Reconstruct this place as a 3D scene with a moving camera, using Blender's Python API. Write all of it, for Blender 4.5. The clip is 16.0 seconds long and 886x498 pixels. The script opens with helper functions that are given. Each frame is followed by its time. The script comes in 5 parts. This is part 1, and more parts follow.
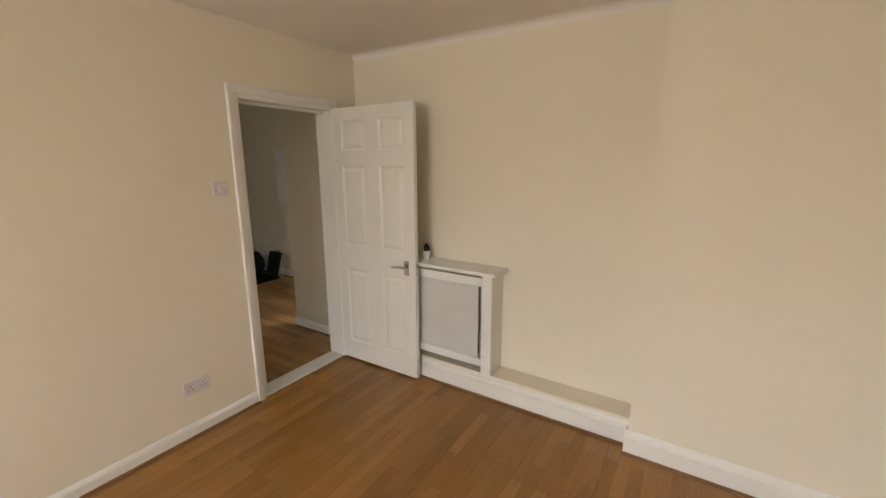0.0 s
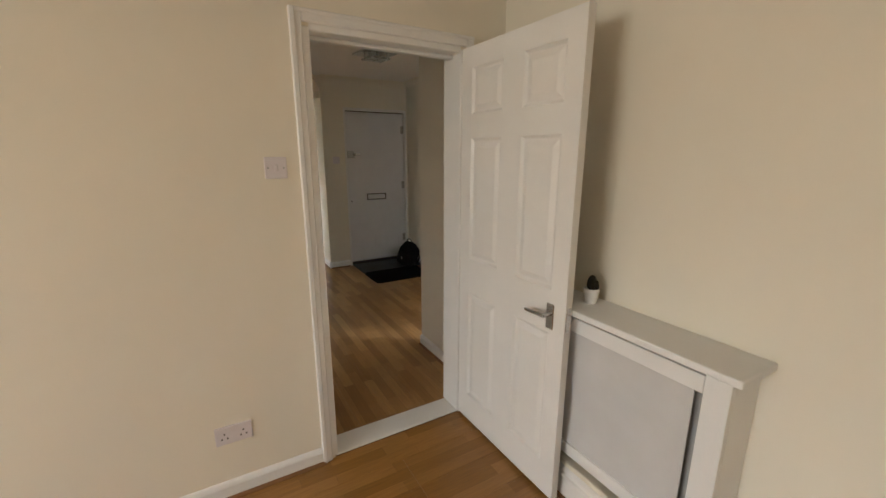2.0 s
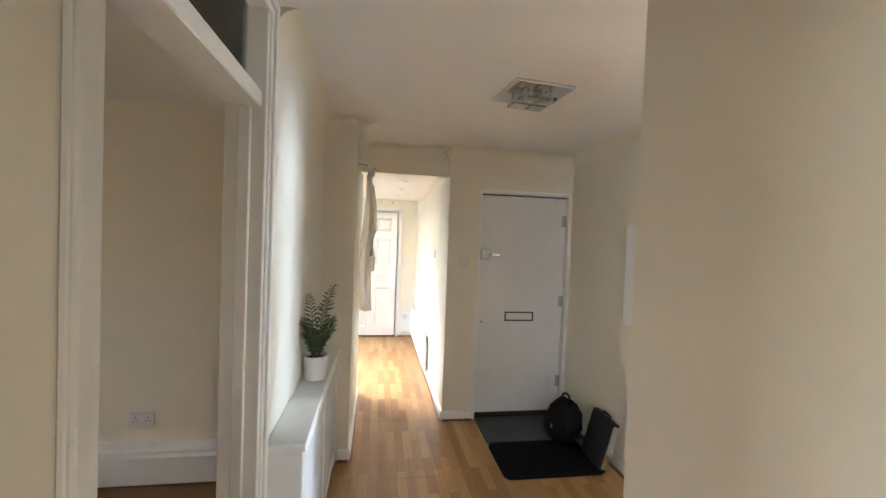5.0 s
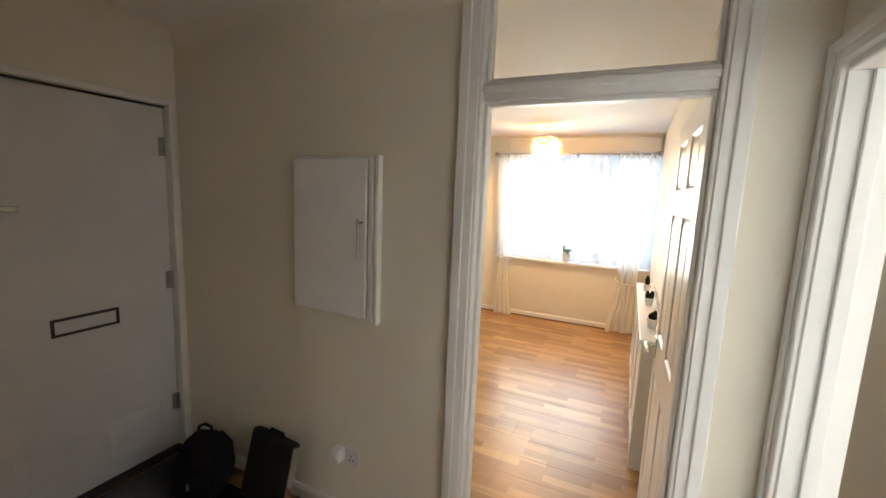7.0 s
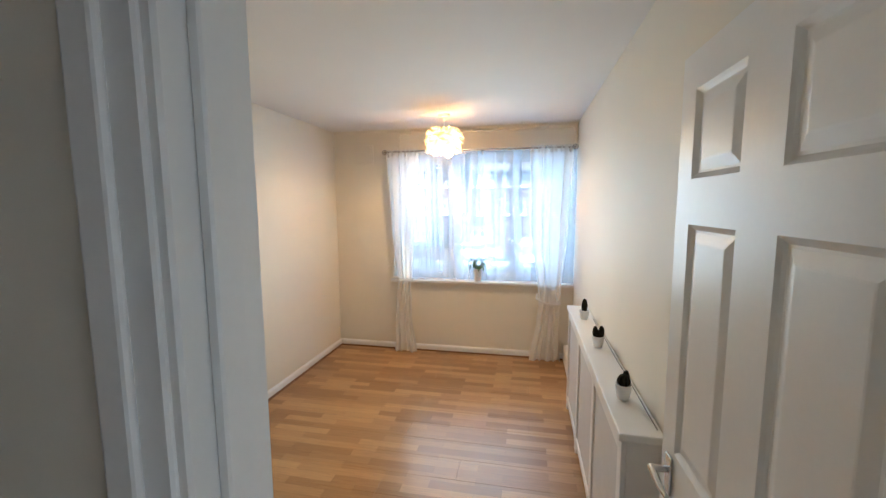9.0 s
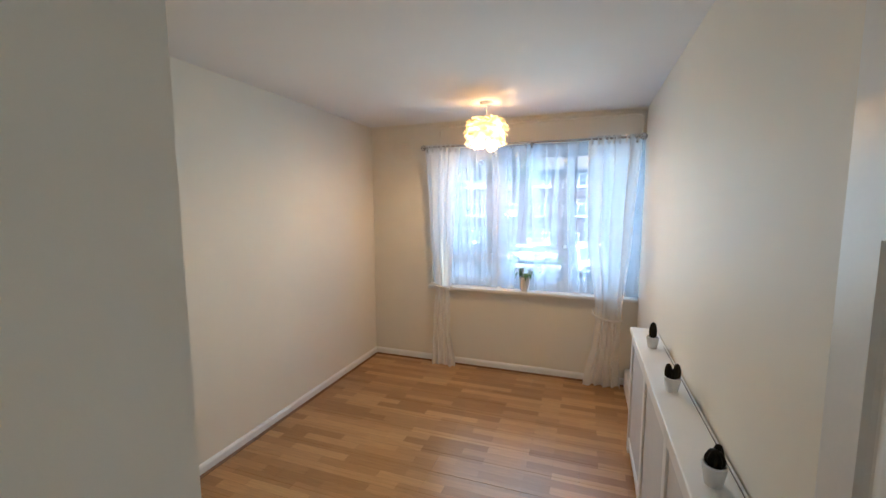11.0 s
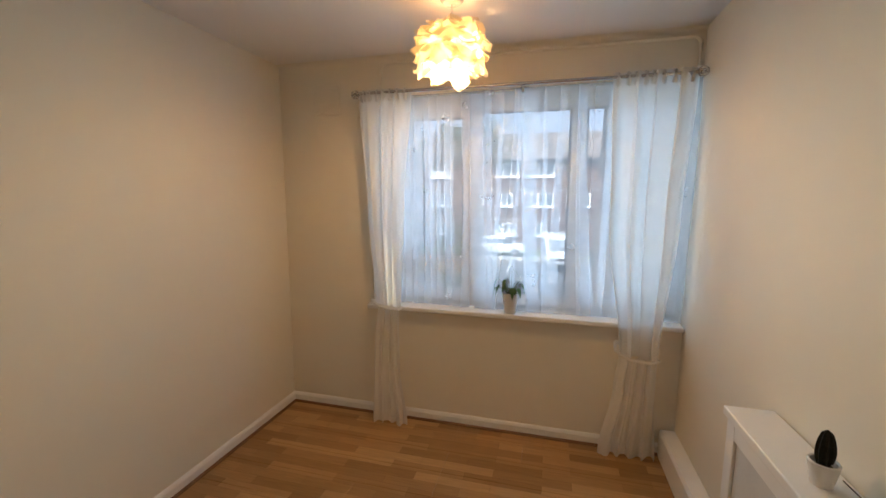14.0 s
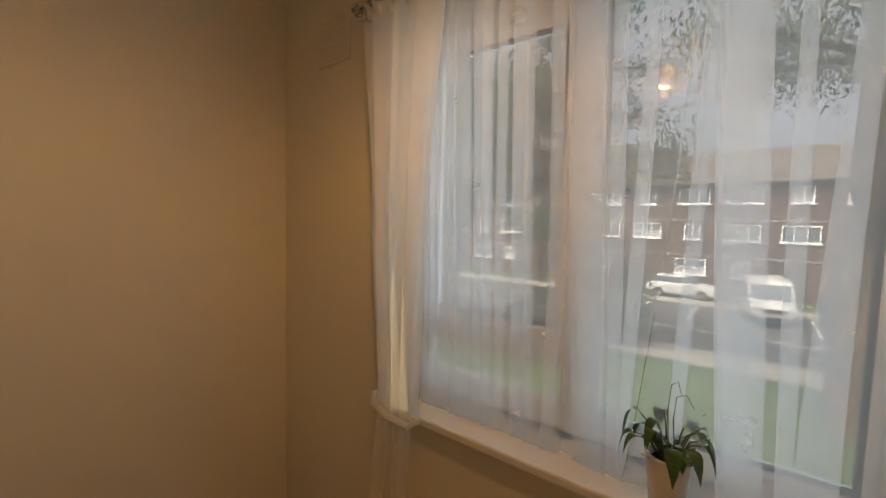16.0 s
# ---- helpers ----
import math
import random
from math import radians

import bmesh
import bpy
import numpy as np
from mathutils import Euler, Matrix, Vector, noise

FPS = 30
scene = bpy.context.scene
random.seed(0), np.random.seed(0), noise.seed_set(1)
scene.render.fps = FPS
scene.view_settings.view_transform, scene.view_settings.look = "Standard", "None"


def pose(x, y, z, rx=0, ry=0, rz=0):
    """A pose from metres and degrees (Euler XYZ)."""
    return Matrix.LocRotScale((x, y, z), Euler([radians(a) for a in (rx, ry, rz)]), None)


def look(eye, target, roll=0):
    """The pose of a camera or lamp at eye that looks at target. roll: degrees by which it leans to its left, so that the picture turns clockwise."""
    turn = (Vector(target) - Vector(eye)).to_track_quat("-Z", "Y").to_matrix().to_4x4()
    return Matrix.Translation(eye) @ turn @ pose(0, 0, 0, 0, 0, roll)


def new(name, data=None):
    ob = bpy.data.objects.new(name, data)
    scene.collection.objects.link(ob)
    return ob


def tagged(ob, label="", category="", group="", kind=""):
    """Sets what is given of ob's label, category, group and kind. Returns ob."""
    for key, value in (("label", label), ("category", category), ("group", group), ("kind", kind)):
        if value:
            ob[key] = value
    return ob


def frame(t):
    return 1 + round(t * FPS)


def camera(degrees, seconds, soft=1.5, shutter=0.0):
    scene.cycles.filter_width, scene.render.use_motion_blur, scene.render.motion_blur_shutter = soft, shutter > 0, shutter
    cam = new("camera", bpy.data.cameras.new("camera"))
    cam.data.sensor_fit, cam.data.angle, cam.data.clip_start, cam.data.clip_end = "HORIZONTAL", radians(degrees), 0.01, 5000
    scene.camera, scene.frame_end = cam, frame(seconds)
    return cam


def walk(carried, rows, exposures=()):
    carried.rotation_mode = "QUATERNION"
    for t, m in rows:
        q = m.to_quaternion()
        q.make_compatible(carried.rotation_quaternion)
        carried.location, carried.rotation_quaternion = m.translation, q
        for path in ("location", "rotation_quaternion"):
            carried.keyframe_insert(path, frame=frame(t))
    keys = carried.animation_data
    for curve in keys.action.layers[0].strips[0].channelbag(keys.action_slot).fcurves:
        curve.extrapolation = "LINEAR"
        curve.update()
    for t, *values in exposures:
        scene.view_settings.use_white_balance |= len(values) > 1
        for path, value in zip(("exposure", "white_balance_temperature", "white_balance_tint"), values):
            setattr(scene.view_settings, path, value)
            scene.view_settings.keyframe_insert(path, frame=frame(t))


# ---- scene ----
cam = camera(95.6, 16.0)
PATH = [
    (0, (0.478, 0.822, 1.601), (-0.575, 2.471, 1.183), -0.1),
    (0.5, (0.385, 1.074, 1.553), (-0.819, 2.611, 1.119), 0.2),
    (1, (0.294, 1.373, 1.524), (-1.098, 2.722, 1.03), -0.9),
    (1.5, (0.149, 1.662, 1.526), (-1.449, 2.762, 1.04), 0.6),
    (2, (-0.14, 1.877, 1.512), (-1.819, 2.86, 1.047), 0.1),
    (2.5, (-0.435, 2.053, 1.552), (-2.211, 2.886, 1.161), -0.4),
    (3, (-0.755, 2.252, 1.642), (-2.62, 2.911, 1.345), 0.3),
    (3.2, (-0.861, 2.313, 1.648), (-2.744, 2.927, 1.374), 0.5),
    (5.3, (-2.077, 2.604, 1.613), (-4.052, 2.918, 1.579), 2.4),
    (5.5, (-2.208, 2.597, 1.631), (-4.126, 3.151, 1.514), 3.3),
    (6, (-2.492, 2.711, 1.609), (-4.126, 3.844, 1.395), 4.0),
    (6.5, (-2.793, 2.784, 1.625), (-4.061, 4.318, 1.429), 5.4),
    (7, (-3.039, 2.902, 1.632), (-3.869, 4.701, 1.355), 2.4),
    (7.5, (-3.143, 3.152, 1.604), (-3.647, 5.073, 1.361), 0.9),
    (8, (-3.188, 3.49, 1.619), (-3.503, 5.447, 1.348), 1.8),
    (8.5, (-3.241, 3.823, 1.637), (-3.511, 5.793, 1.419), 0.7),
    (9, (-3.251, 4.038, 1.627), (-3.654, 5.984, 1.405), -0.3),
    (9.5, (-3.158, 4.283, 1.61), (-3.835, 6.162, 1.496), -0.3),
    (10, (-3.141, 4.406, 1.625), (-3.866, 6.265, 1.501), -0.8),
    (12.3, (-3.328, 4.62, 1.564), (-3.874, 6.519, 1.254), 0.2),
    (12.5, (-3.329, 4.698, 1.551), (-3.875, 6.605, 1.29), 0.0),
    (13, (-3.368, 5.037, 1.547), (-3.941, 6.941, 1.323), -0.5),
    (13.5, (-3.473, 5.378, 1.532), (-4.021, 7.284, 1.269), 0.1),
    (14, (-3.522, 5.765, 1.542), (-4.032, 7.681, 1.28), 0.1),
    (14.5, (-3.463, 6.168, 1.508), (-4.058, 8.062, 1.269), -0.5),
    (15, (-3.503, 6.543, 1.492), (-4.254, 8.383, 1.268), 0.9),
    (15.5, (-3.601, 6.913, 1.519), (-4.526, 8.671, 1.289), 1.7),
    (16, (-3.623, 7.236, 1.458), (-4.845, 8.814, 1.323), 1.4),
]
EXPOSURE = [
    (0, 4.2, 5800, 4), (3, 4.35, 5500, 3), (5.5, 5.65, 5200, 2), (6, 5.6, 5400, 1), (6.5, 4.75, 4800, 5), (7, 4.4, 5700, 5), (7.5, 4.05, 6100, 3), (8, 3.9, 5800, 3),
    (9, 3.7, 4800, 3), (10, 3.4, 4700, 3), (12.5, 3.2, 4700, 3), (14, 2.75, 5600, 5), (15, 2.35, 6300, 7), (16, 1.85, 7500, 9),
]
walk(cam, [(t, look(eye, target, roll)) for t, eye, target, roll in PATH], EXPOSURE)

# ---- world and large lights ----
world = bpy.data.worlds.new("world")
scene.world = world
world.use_nodes = True
wn = world.node_tree
sky = wn.nodes.new("ShaderNodeTexSky")
sky.sky_type, sky.sun_disc = "NISHITA", False
sky.sun_elevation, sky.sun_rotation = radians(57), radians(211)
sky.dust_density, sky.air_density, sky.ozone_density = 9.0, 0.35, 0.3
veil = wn.nodes.new("ShaderNodeHueSaturation")  # thin overcast: a paler sky
veil.inputs["Saturation"].default_value = 0.6
wn.links.new(sky.outputs[0], veil.inputs["Color"])
wn.links.new(veil.outputs[0], wn.nodes["Background"].inputs[0])
wn.nodes["Background"].inputs[1].default_value = 0.10


def lamp(name, m, kind, power, size=0.1, color=(1, 1, 1), size_y=None, spot=None, wide=180):
    d = bpy.data.lights.new(name, kind)
    d.energy, d.color = power, color
    if kind == "AREA":
        d.shape, d.size, d.size_y = "RECTANGLE", size, size_y or size
        d.spread = radians(wide)
    elif kind == "SUN":
        d.angle = size
    else:
        d.shadow_soft_size = size
    if spot:
        d.spot_size, d.spot_blend = radians(spot), 0.6
    o = new(name, d)
    o.matrix_world = m
    return o


lamp("sun", look((-3, -5, 9), (0, 0, 0)), "SUN", 0.25, radians(40), (1, 0.95, 0.88))
# added fill lamps; a, b and d stand in unseen, added window openings
lamp("fill_light_a", look((-0.25, -1.95, 1.70), (-0.7, 3.2, 2.2)), "AREA", 3.4, 1.7, (1, 0.86, 0.69), 1.15)
# warm fill added on the room side of the curtains to lift the walls
lamp("fill_light_living", look((-3.85, 8.135, 1.49), (-3.95, 4, 1.30)), "AREA", 0.86, 1.40, (1.0, 0.825, 0.53), 1.30, wide=115)
# blue lamp added outside the glass so that the net curtains look bright
lamp("net_backlight", look((-3.72, 8.53, 1.49), (-3.72, 4, 1.49)), "AREA", 2.3, 1.80, (0.58, 0.77, 1.0), 1.30, wide=165)
lamp("fill_light_b", look((-3.75, -1.95, 1.5), (-3.9, 3, 1.3)), "AREA", 0.22, 0.6, (1, 0.74, 0.48), 0.8)
lamp("fill_light_d", look((-7.2, 0.95, 1.5), (-7.2, 3, 1.0)), "AREA", 0.28, 1.1, (0.88, 1.0, 0.95), 1.1)
# stands in for the sky in the bedroom window, boosted to brighten the hall
lamp("window_light_c", look((0.0, 8.40, 1.48), (-1.3, 4, 1.3)), "AREA", 11.5, 1.6, (0.93, 0.95, 1.0), 1.15, wide=95)
# the lit lamps
lamp("bulb_light", pose(-3.980, 7.635, 2.095), "POINT", 2.9, 0.03, (1, 0.55, 0.23))
for sx in (-6.2, -6.95, -7.75):
    lamp("downlight_light", look((sx, 2.85, 2.205), (sx, 2.85, 0)), "SPOT", 0.16, 0.03, (1, 0.93, 0.80), spot=120)


# ---- materials ----
def material(name):
    m = bpy.data.materials.new(name)
    m.use_nodes = True
    return m, m.node_tree, m.node_tree.nodes["Principled BSDF"]


def node(nt, kind, **inputs):
    n = nt.nodes.new(kind)
    for key, value in inputs.items():
        n.inputs[key.replace("_", " ")].default_value = value
    return n


def surface(name, col, rough=0.5, vary=0.06, scale=3.0, grain=120.0, bump=0.15, dist=0.002, metallic=0.0, spec=0.5, dirt=None, stretch=(1, 1, 1)):
    """Two scales of variation in colour, a fine relief and uneven gloss."""
    m, nt, b = material(name)
    co = nt.nodes.new("ShaderNodeTexCoord")
    mp = node(nt, "ShaderNodeMapping", Scale=stretch)
    nt.links.new(co.outputs["Object"], mp.inputs[0])
    big = node(nt, "ShaderNodeTexNoise", Scale=scale, Detail=4.0, Roughness=0.6)
    fine = node(nt, "ShaderNodeTexNoise", Scale=grain, Detail=3.0)
    for n in (big, fine):
        nt.links.new(mp.outputs[0], n.inputs["Vector"])
    ramp = nt.nodes.new("ShaderNodeValToRGB")
    lo = dirt or tuple(c * (1 - vary * 2) for c in col)
    ramp.color_ramp.elements[0].color = (*lo, 1)
    ramp.color_ramp.elements[1].color = (*[min(1, c * (1 + vary)) for c in col], 1)
    ramp.color_ramp.elements[0].position, ramp.color_ramp.elements[1].position = 0.25, 0.7
    add = node(nt, "ShaderNodeMath")
    add.operation = "MULTIPLY_ADD"
    add.inputs[1].default_value, add.inputs[2].default_value = 0.3, -0.15
    nt.links.new(fine.outputs[0], add.inputs[0])
    plus = node(nt, "ShaderNodeMath")
    nt.links.new(big.outputs[0], plus.inputs[0])
    nt.links.new(add.outputs[0], plus.inputs[1])
    nt.links.new(plus.outputs[0], ramp.inputs[0])
    nt.links.new(ramp.outputs[0], b.inputs["Base Color"])
    rr = node(nt, "ShaderNodeMapRange")
    rr.inputs[3].default_value, rr.inputs[4].default_value = max(0.02, rough - 0.08), min(1, rough + 0.1)
    nt.links.new(big.outputs[0], rr.inputs[0])
    nt.links.new(rr.outputs[0], b.inputs["Roughness"])
    bp = node(nt, "ShaderNodeBump", Strength=bump, Distance=dist)
    nt.links.new(fine.outputs[0], bp.inputs["Height"])
    nt.links.new(bp.outputs[0], b.inputs["Normal"])
    b.inputs["Metallic"].default_value = metallic
    b.inputs["Specular IOR Level"].default_value = spec
    return m


def laminate(name, along_y, dark, light):
    """Three-strip oak laminate: strips of differing tone, long grain, a low sheen."""
    m, nt, b = material(name)
    geo = nt.nodes.new("ShaderNodeNewGeometry")
    mp = node(nt, "ShaderNodeMapping", Rotation=(0, 0, radians(90) if along_y else 0))
    nt.links.new(geo.outputs["Position"], mp.inputs[0])
    br = node(nt, "ShaderNodeTexBrick", Scale=1.0, Mortar_Size=0.0006, Mortar_Smooth=0.3, Bias=-0.05, Brick_Width=0.42, Row_Height=0.0645)
    br.offset, br.offset_frequency, br.squash = 0.37, 2, 1.0
    br.inputs["Color1"].default_value = (*dark, 1)
    br.inputs["Color2"].default_value = (*light, 1)
    br.inputs["Mortar"].default_value = (0.20, 0.095, 0.03, 1)
    nt.links.new(mp.outputs[0], br.inputs["Vector"])
    st = node(nt, "ShaderNodeMapping", Scale=(2.2, 38, 1))
    nt.links.new(mp.outputs[0], st.inputs[0])
    gr = node(nt, "ShaderNodeTexNoise", Scale=3.0, Detail=6.0, Roughness=0.65, Distortion=0.6)
    nt.links.new(st.outputs[0], gr.inputs["Vector"])
    big = node(nt, "ShaderNodeTexNoise", Scale=1.3, Detail=3.0)
    nt.links.new(geo.outputs["Position"], big.inputs["Vector"])
    mr = node(nt, "ShaderNodeMapRange")
    mr.inputs[1].default_value, mr.inputs[2].default_value, mr.inputs[3].default_value, mr.inputs[4].default_value = 0.3, 0.75, 0.80, 1.14
    nt.links.new(gr.outputs[0], mr.inputs[0])
    mul = nt.nodes.new("ShaderNodeMix")
    mul.data_type, mul.blend_type = "RGBA", "MULTIPLY"
    mul.inputs[0].default_value = 1.0
    nt.links.new(br.outputs[0], mul.inputs[6])
    nt.links.new(mr.outputs[0], mul.inputs[7])
    info = nt.nodes.new("ShaderNodeObjectInfo")
    hv = node(nt, "ShaderNodeHueSaturation")
    rnd = node(nt, "ShaderNodeMapRange")
    rnd.inputs[3].default_value, rnd.inputs[4].default_value = 0.94, 1.06
    nt.links.new(info.outputs["Random"], rnd.inputs[0])
    nt.links.new(rnd.outputs[0], hv.inputs["Value"])
    nt.links.new(mul.outputs[2], hv.inputs["Color"])
    nt.links.new(hv.outputs[0], b.inputs["Base Color"])
    ro = node(nt, "ShaderNodeMapRange")
    ro.inputs[3].default_value, ro.inputs[4].default_value = 0.24, 0.38
    nt.links.new(big.outputs[0], ro.inputs[0])
    nt.links.new(ro.outputs[0], b.inputs["Roughness"])
    bp = node(nt, "ShaderNodeBump", Strength=0.12, Distance=0.001)
    nt.links.new(gr.outputs[0], bp.inputs["Height"])
    nt.links.new(bp.outputs[0], b.inputs["Normal"])
    return m


def cloth(name, col, clear, through_share=0.66):
    """Thin woven cloth: part of the light goes straight through, part is scattered on both sides."""
    m, nt, b = material(name)
    nt.nodes.remove(b)
    out = nt.nodes["Material Output"]
    d = node(nt, "ShaderNodeBsdfDiffuse", Color=(*col, 1))
    tl = node(nt, "ShaderNodeBsdfTranslucent", Color=(*col, 1))
    tp = nt.nodes.new("ShaderNodeBsdfTransparent")
    a, c = node(nt, "ShaderNodeMixShader", Fac=through_share), node(nt, "ShaderNodeMixShader", Fac=clear)
    nt.links.new(d.outputs[0], a.inputs[1])
    nt.links.new(tl.outputs[0], a.inputs[2])
    nt.links.new(a.outputs[0], c.inputs[1])
    nt.links.new(tp.outputs[0], c.inputs[2])
    co = nt.nodes.new("ShaderNodeTexCoord")
    nz = node(nt, "ShaderNodeTexNoise", Scale=9.0, Detail=3.0)
    mr = node(nt, "ShaderNodeMapRange")
    mr.inputs[3].default_value, mr.inputs[4].default_value = max(0, clear - 0.05), min(1, clear + 0.05)
    nt.links.new(co.outputs["Object"], nz.inputs["Vector"])
    nt.links.new(nz.outputs[0], mr.inputs[0])
    nt.links.new(mr.outputs[0], c.inputs[0])
    nt.links.new(c.outputs[0], out.inputs[0])
    return m


def glow(name, col, strength):
    m, nt, b = material(name)
    b.inputs["Base Color"].default_value = (*col, 1)
    b.inputs["Emission Color"].default_value = (*col, 1)
    b.inputs["Emission Strength"].default_value = strength
    return m


def glass(name, col=(1, 1, 1), rough=0.0):
    m, nt, b = material(name)
    b.inputs["Base Color"].default_value = (*col, 1)
    b.inputs["Transmission Weight"].default_value = 1.0
    b.inputs["Roughness"].default_value = rough
    b.inputs["IOR"].default_value = 1.45
    return m


CREAM = surface("cream_paint", (0.785, 0.73, 0.61), 0.62, 0.018, 0.9, 420, 0.10, 0.0012)
CEIL = surface("ceiling_paint", (0.80, 0.765, 0.72), 0.75, 0.02, 0.8, 300, 0.10, 0.0012)
GLOSS = surface("white_gloss_paint", (0.80, 0.785, 0.755), 0.34, 0.02, 4, 90, 0.08, 0.0012)
SATIN = surface("white_satin_paint", (0.80, 0.79, 0.77), 0.42, 0.02, 3, 160, 0.08, 0.001)
FDOOR = surface("front_door_paint", (0.74, 0.73, 0.735), 0.42, 0.03, 3, 120, 0.10, 0.001)
UPVC = surface("white_upvc", (0.80, 0.81, 0.82), 0.28, 0.015, 6, 80, 0.04, 0.0006)
PLASTIC = surface("white_plastic", (0.70, 0.65, 0.66), 0.35, 0.02, 20, 200, 0.03, 0.0004)
GRILLE = surface("grille_mesh", (0.62, 0.61, 0.60), 0.6, 0.03, 5, 650, 0.6, 0.002)
# puts the shade of gaps and holes into colour; also seals and threshold bar
SLOT = surface("dark_slot", (0.05, 0.045, 0.04), 0.8, 0.1, 10, 60)
RADIATOR = surface("radiator_enamel", (0.42, 0.41, 0.40), 0.4, 0.05, 6, 80)
# same oak twice; the rooms' difference in brightness is put into the colours
FLOOR_X, FLOOR_Y = laminate("oak_laminate", False, (0.32, 0.163, 0.050), (0.54, 0.315, 0.122)), laminate("oak_laminate_turned_darker", True, (0.26, 0.122, 0.026), (0.37, 0.188, 0.050))
SCREED = surface("underlay", (0.16, 0.08, 0.03), 0.8, 0.1, 3, 60)
SCOTIA = surface("oak_scotia", (0.20, 0.095, 0.035), 0.45, 0.12, 6, 60, 0.1, 0.001, stretch=(1, 1, 8))
CHROME = surface("chrome", (0.62, 0.62, 0.62), 0.16, 0.05, 30, 200, 0.03, 0.0004, metallic=1.0)
STEEL = surface("brushed_steel", (0.42, 0.41, 0.40), 0.32, 0.06, 20, 300, 0.06, 0.0005, metallic=1.0)
BRASS = surface("dull_brass", (0.36, 0.29, 0.17), 0.42, 0.10, 30, 200, 0.06, 0.0005, metallic=1.0)
BLACKFR = surface("black_letter_frame", (0.035, 0.033, 0.033), 0.35, 0.1, 30, 200)
MAT_GREY = surface("grey_matting", (0.10, 0.105, 0.11), 0.95, 0.12, 5, 260, 0.9, 0.004)
MAT_BLACK = surface("black_matting", (0.010, 0.010, 0.011), 0.95, 0.15, 5, 260, 0.9, 0.004, spec=0.08)
NYLON = surface("black_nylon", (0.009, 0.009, 0.010), 0.7, 0.2, 12, 320, 0.4, 0.002, spec=0.15)
CASE = surface("dark_case", (0.013, 0.014, 0.015), 0.5, 0.15, 12, 200, 0.15, 0.001, spec=0.2)
CERAMIC = surface("white_ceramic", (0.78, 0.77, 0.76), 0.25, 0.02, 8, 60, 0.02, 0.0005)
SOIL = surface("potting_soil", (0.028, 0.018, 0.011), 0.95, 0.3, 30, 90, 0.9, 0.006)
CACTUS = surface("cactus_skin", (0.020, 0.017, 0.010), 0.7, 0.3, 30, 140, 0.5, 0.003, spec=0.15)
PALM = surface("palm_leaf", (0.050, 0.090, 0.030), 0.5, 0.22, 18, 90, 0.15, 0.001)
LILY = surface("lily_leaf", (0.060, 0.135, 0.032), 0.42, 0.22, 14, 90, 0.15, 0.001)
STEM = surface("plant_stem", (0.10, 0.11, 0.05), 0.6, 0.2, 30, 90)
VOILE = cloth("white_voile", (0.95, 0.955, 0.97), 0.72, 0.70)
CURTAIN = cloth("cream_voile_curtain", (0.93, 0.91, 0.86), 0.20, 0.5)
SHADE = cloth("paper_shade", (0.84, 0.75, 0.58), 0.02, 0.5)
COAT = cloth("oatmeal_cloth", (0.88, 0.84, 0.75), 0.36, 0.8)
CABLE = surface("dark_cable", (0.07, 0.065, 0.055), 0.6, 0.1, 20, 90)
BULB = glow("bulb_glass", (1.0, 0.80, 0.50), 1.2)
SPOT = glow("downlight_lens", (1.0, 0.97, 0.90), 0.7)
def sheet_glass(name):
    """Thin flat glass: clear straight through, with a faint mirror gloss that grows at a slant."""
    m, nt, p = material(name)
    nt.nodes.remove(p)
    tp = node(nt, "ShaderNodeBsdfTransparent", Color=(0.97, 0.98, 0.975, 1))
    gl = node(nt, "ShaderNodeBsdfGlossy", Roughness=0.01)
    fr = node(nt, "ShaderNodeFresnel", IOR=1.45)
    mx = nt.nodes.new("ShaderNodeMixShader")
    nt.links.new(fr.outputs[0], mx.inputs[0])
    nt.links.new(tp.outputs[0], mx.inputs[1])
    nt.links.new(gl.outputs[0], mx.inputs[2])
    nt.links.new(mx.outputs[0], nt.nodes["Material Output"].inputs[0])
    return m


PANE = sheet_glass("window_glass")
ICE = glass("pressed_glass", (0.93, 0.95, 0.94), 0.22)
GRASS = surface("lawn_grass", (0.042, 0.068, 0.024), 0.95, 0.25, 0.25, 14, 0.9, 0.03)
ASPHALT = surface("asphalt", (0.055, 0.055, 0.058), 0.9, 0.2, 0.4, 40, 0.6, 0.01)
PAVING = surface("concrete_paving", (0.20, 0.195, 0.18), 0.9, 0.12, 0.6, 20, 0.4, 0.006)
LINE = surface("road_paint", (0.45, 0.45, 0.44), 0.7, 0.12, 3, 30)
BRICK = surface("red_brown_brick", (0.085, 0.052, 0.042), 0.9, 0.18, 0.5, 9, 0.6, 0.01)
RTILE = surface("roof_tile", (0.075, 0.06, 0.052), 0.85, 0.2, 0.7, 8, 0.8, 0.02)
FARGLASS = surface("far_window_glass", (0.10, 0.12, 0.14), 0.08, 0.2, 0.8, 3, 0.02, 0.001)
NETTED = surface("net_curtain", (0.32, 0.33, 0.34), 0.9, 0.1, 2, 20)
BARK = surface("tree_bark", (0.085, 0.062, 0.045), 0.95, 0.3, 3, 14, 0.9, 0.03, stretch=(1, 1, 0.25))
LEAF = surface("tree_leaf", (0.034, 0.058, 0.020), 0.65, 0.35, 0.6, 9, 0.1, 0.002)
CARWHITE = surface("white_car_paint", (0.46, 0.47, 0.48), 0.18, 0.02, 3, 60, 0.01, 0.0004)
CARDARK = surface("dark_car_paint", (0.05, 0.06, 0.08), 0.18, 0.05, 3, 60, 0.01, 0.0004)
RUBBER = surface("tyre_rubber", (0.02, 0.02, 0.02), 0.85, 0.2, 8, 60)
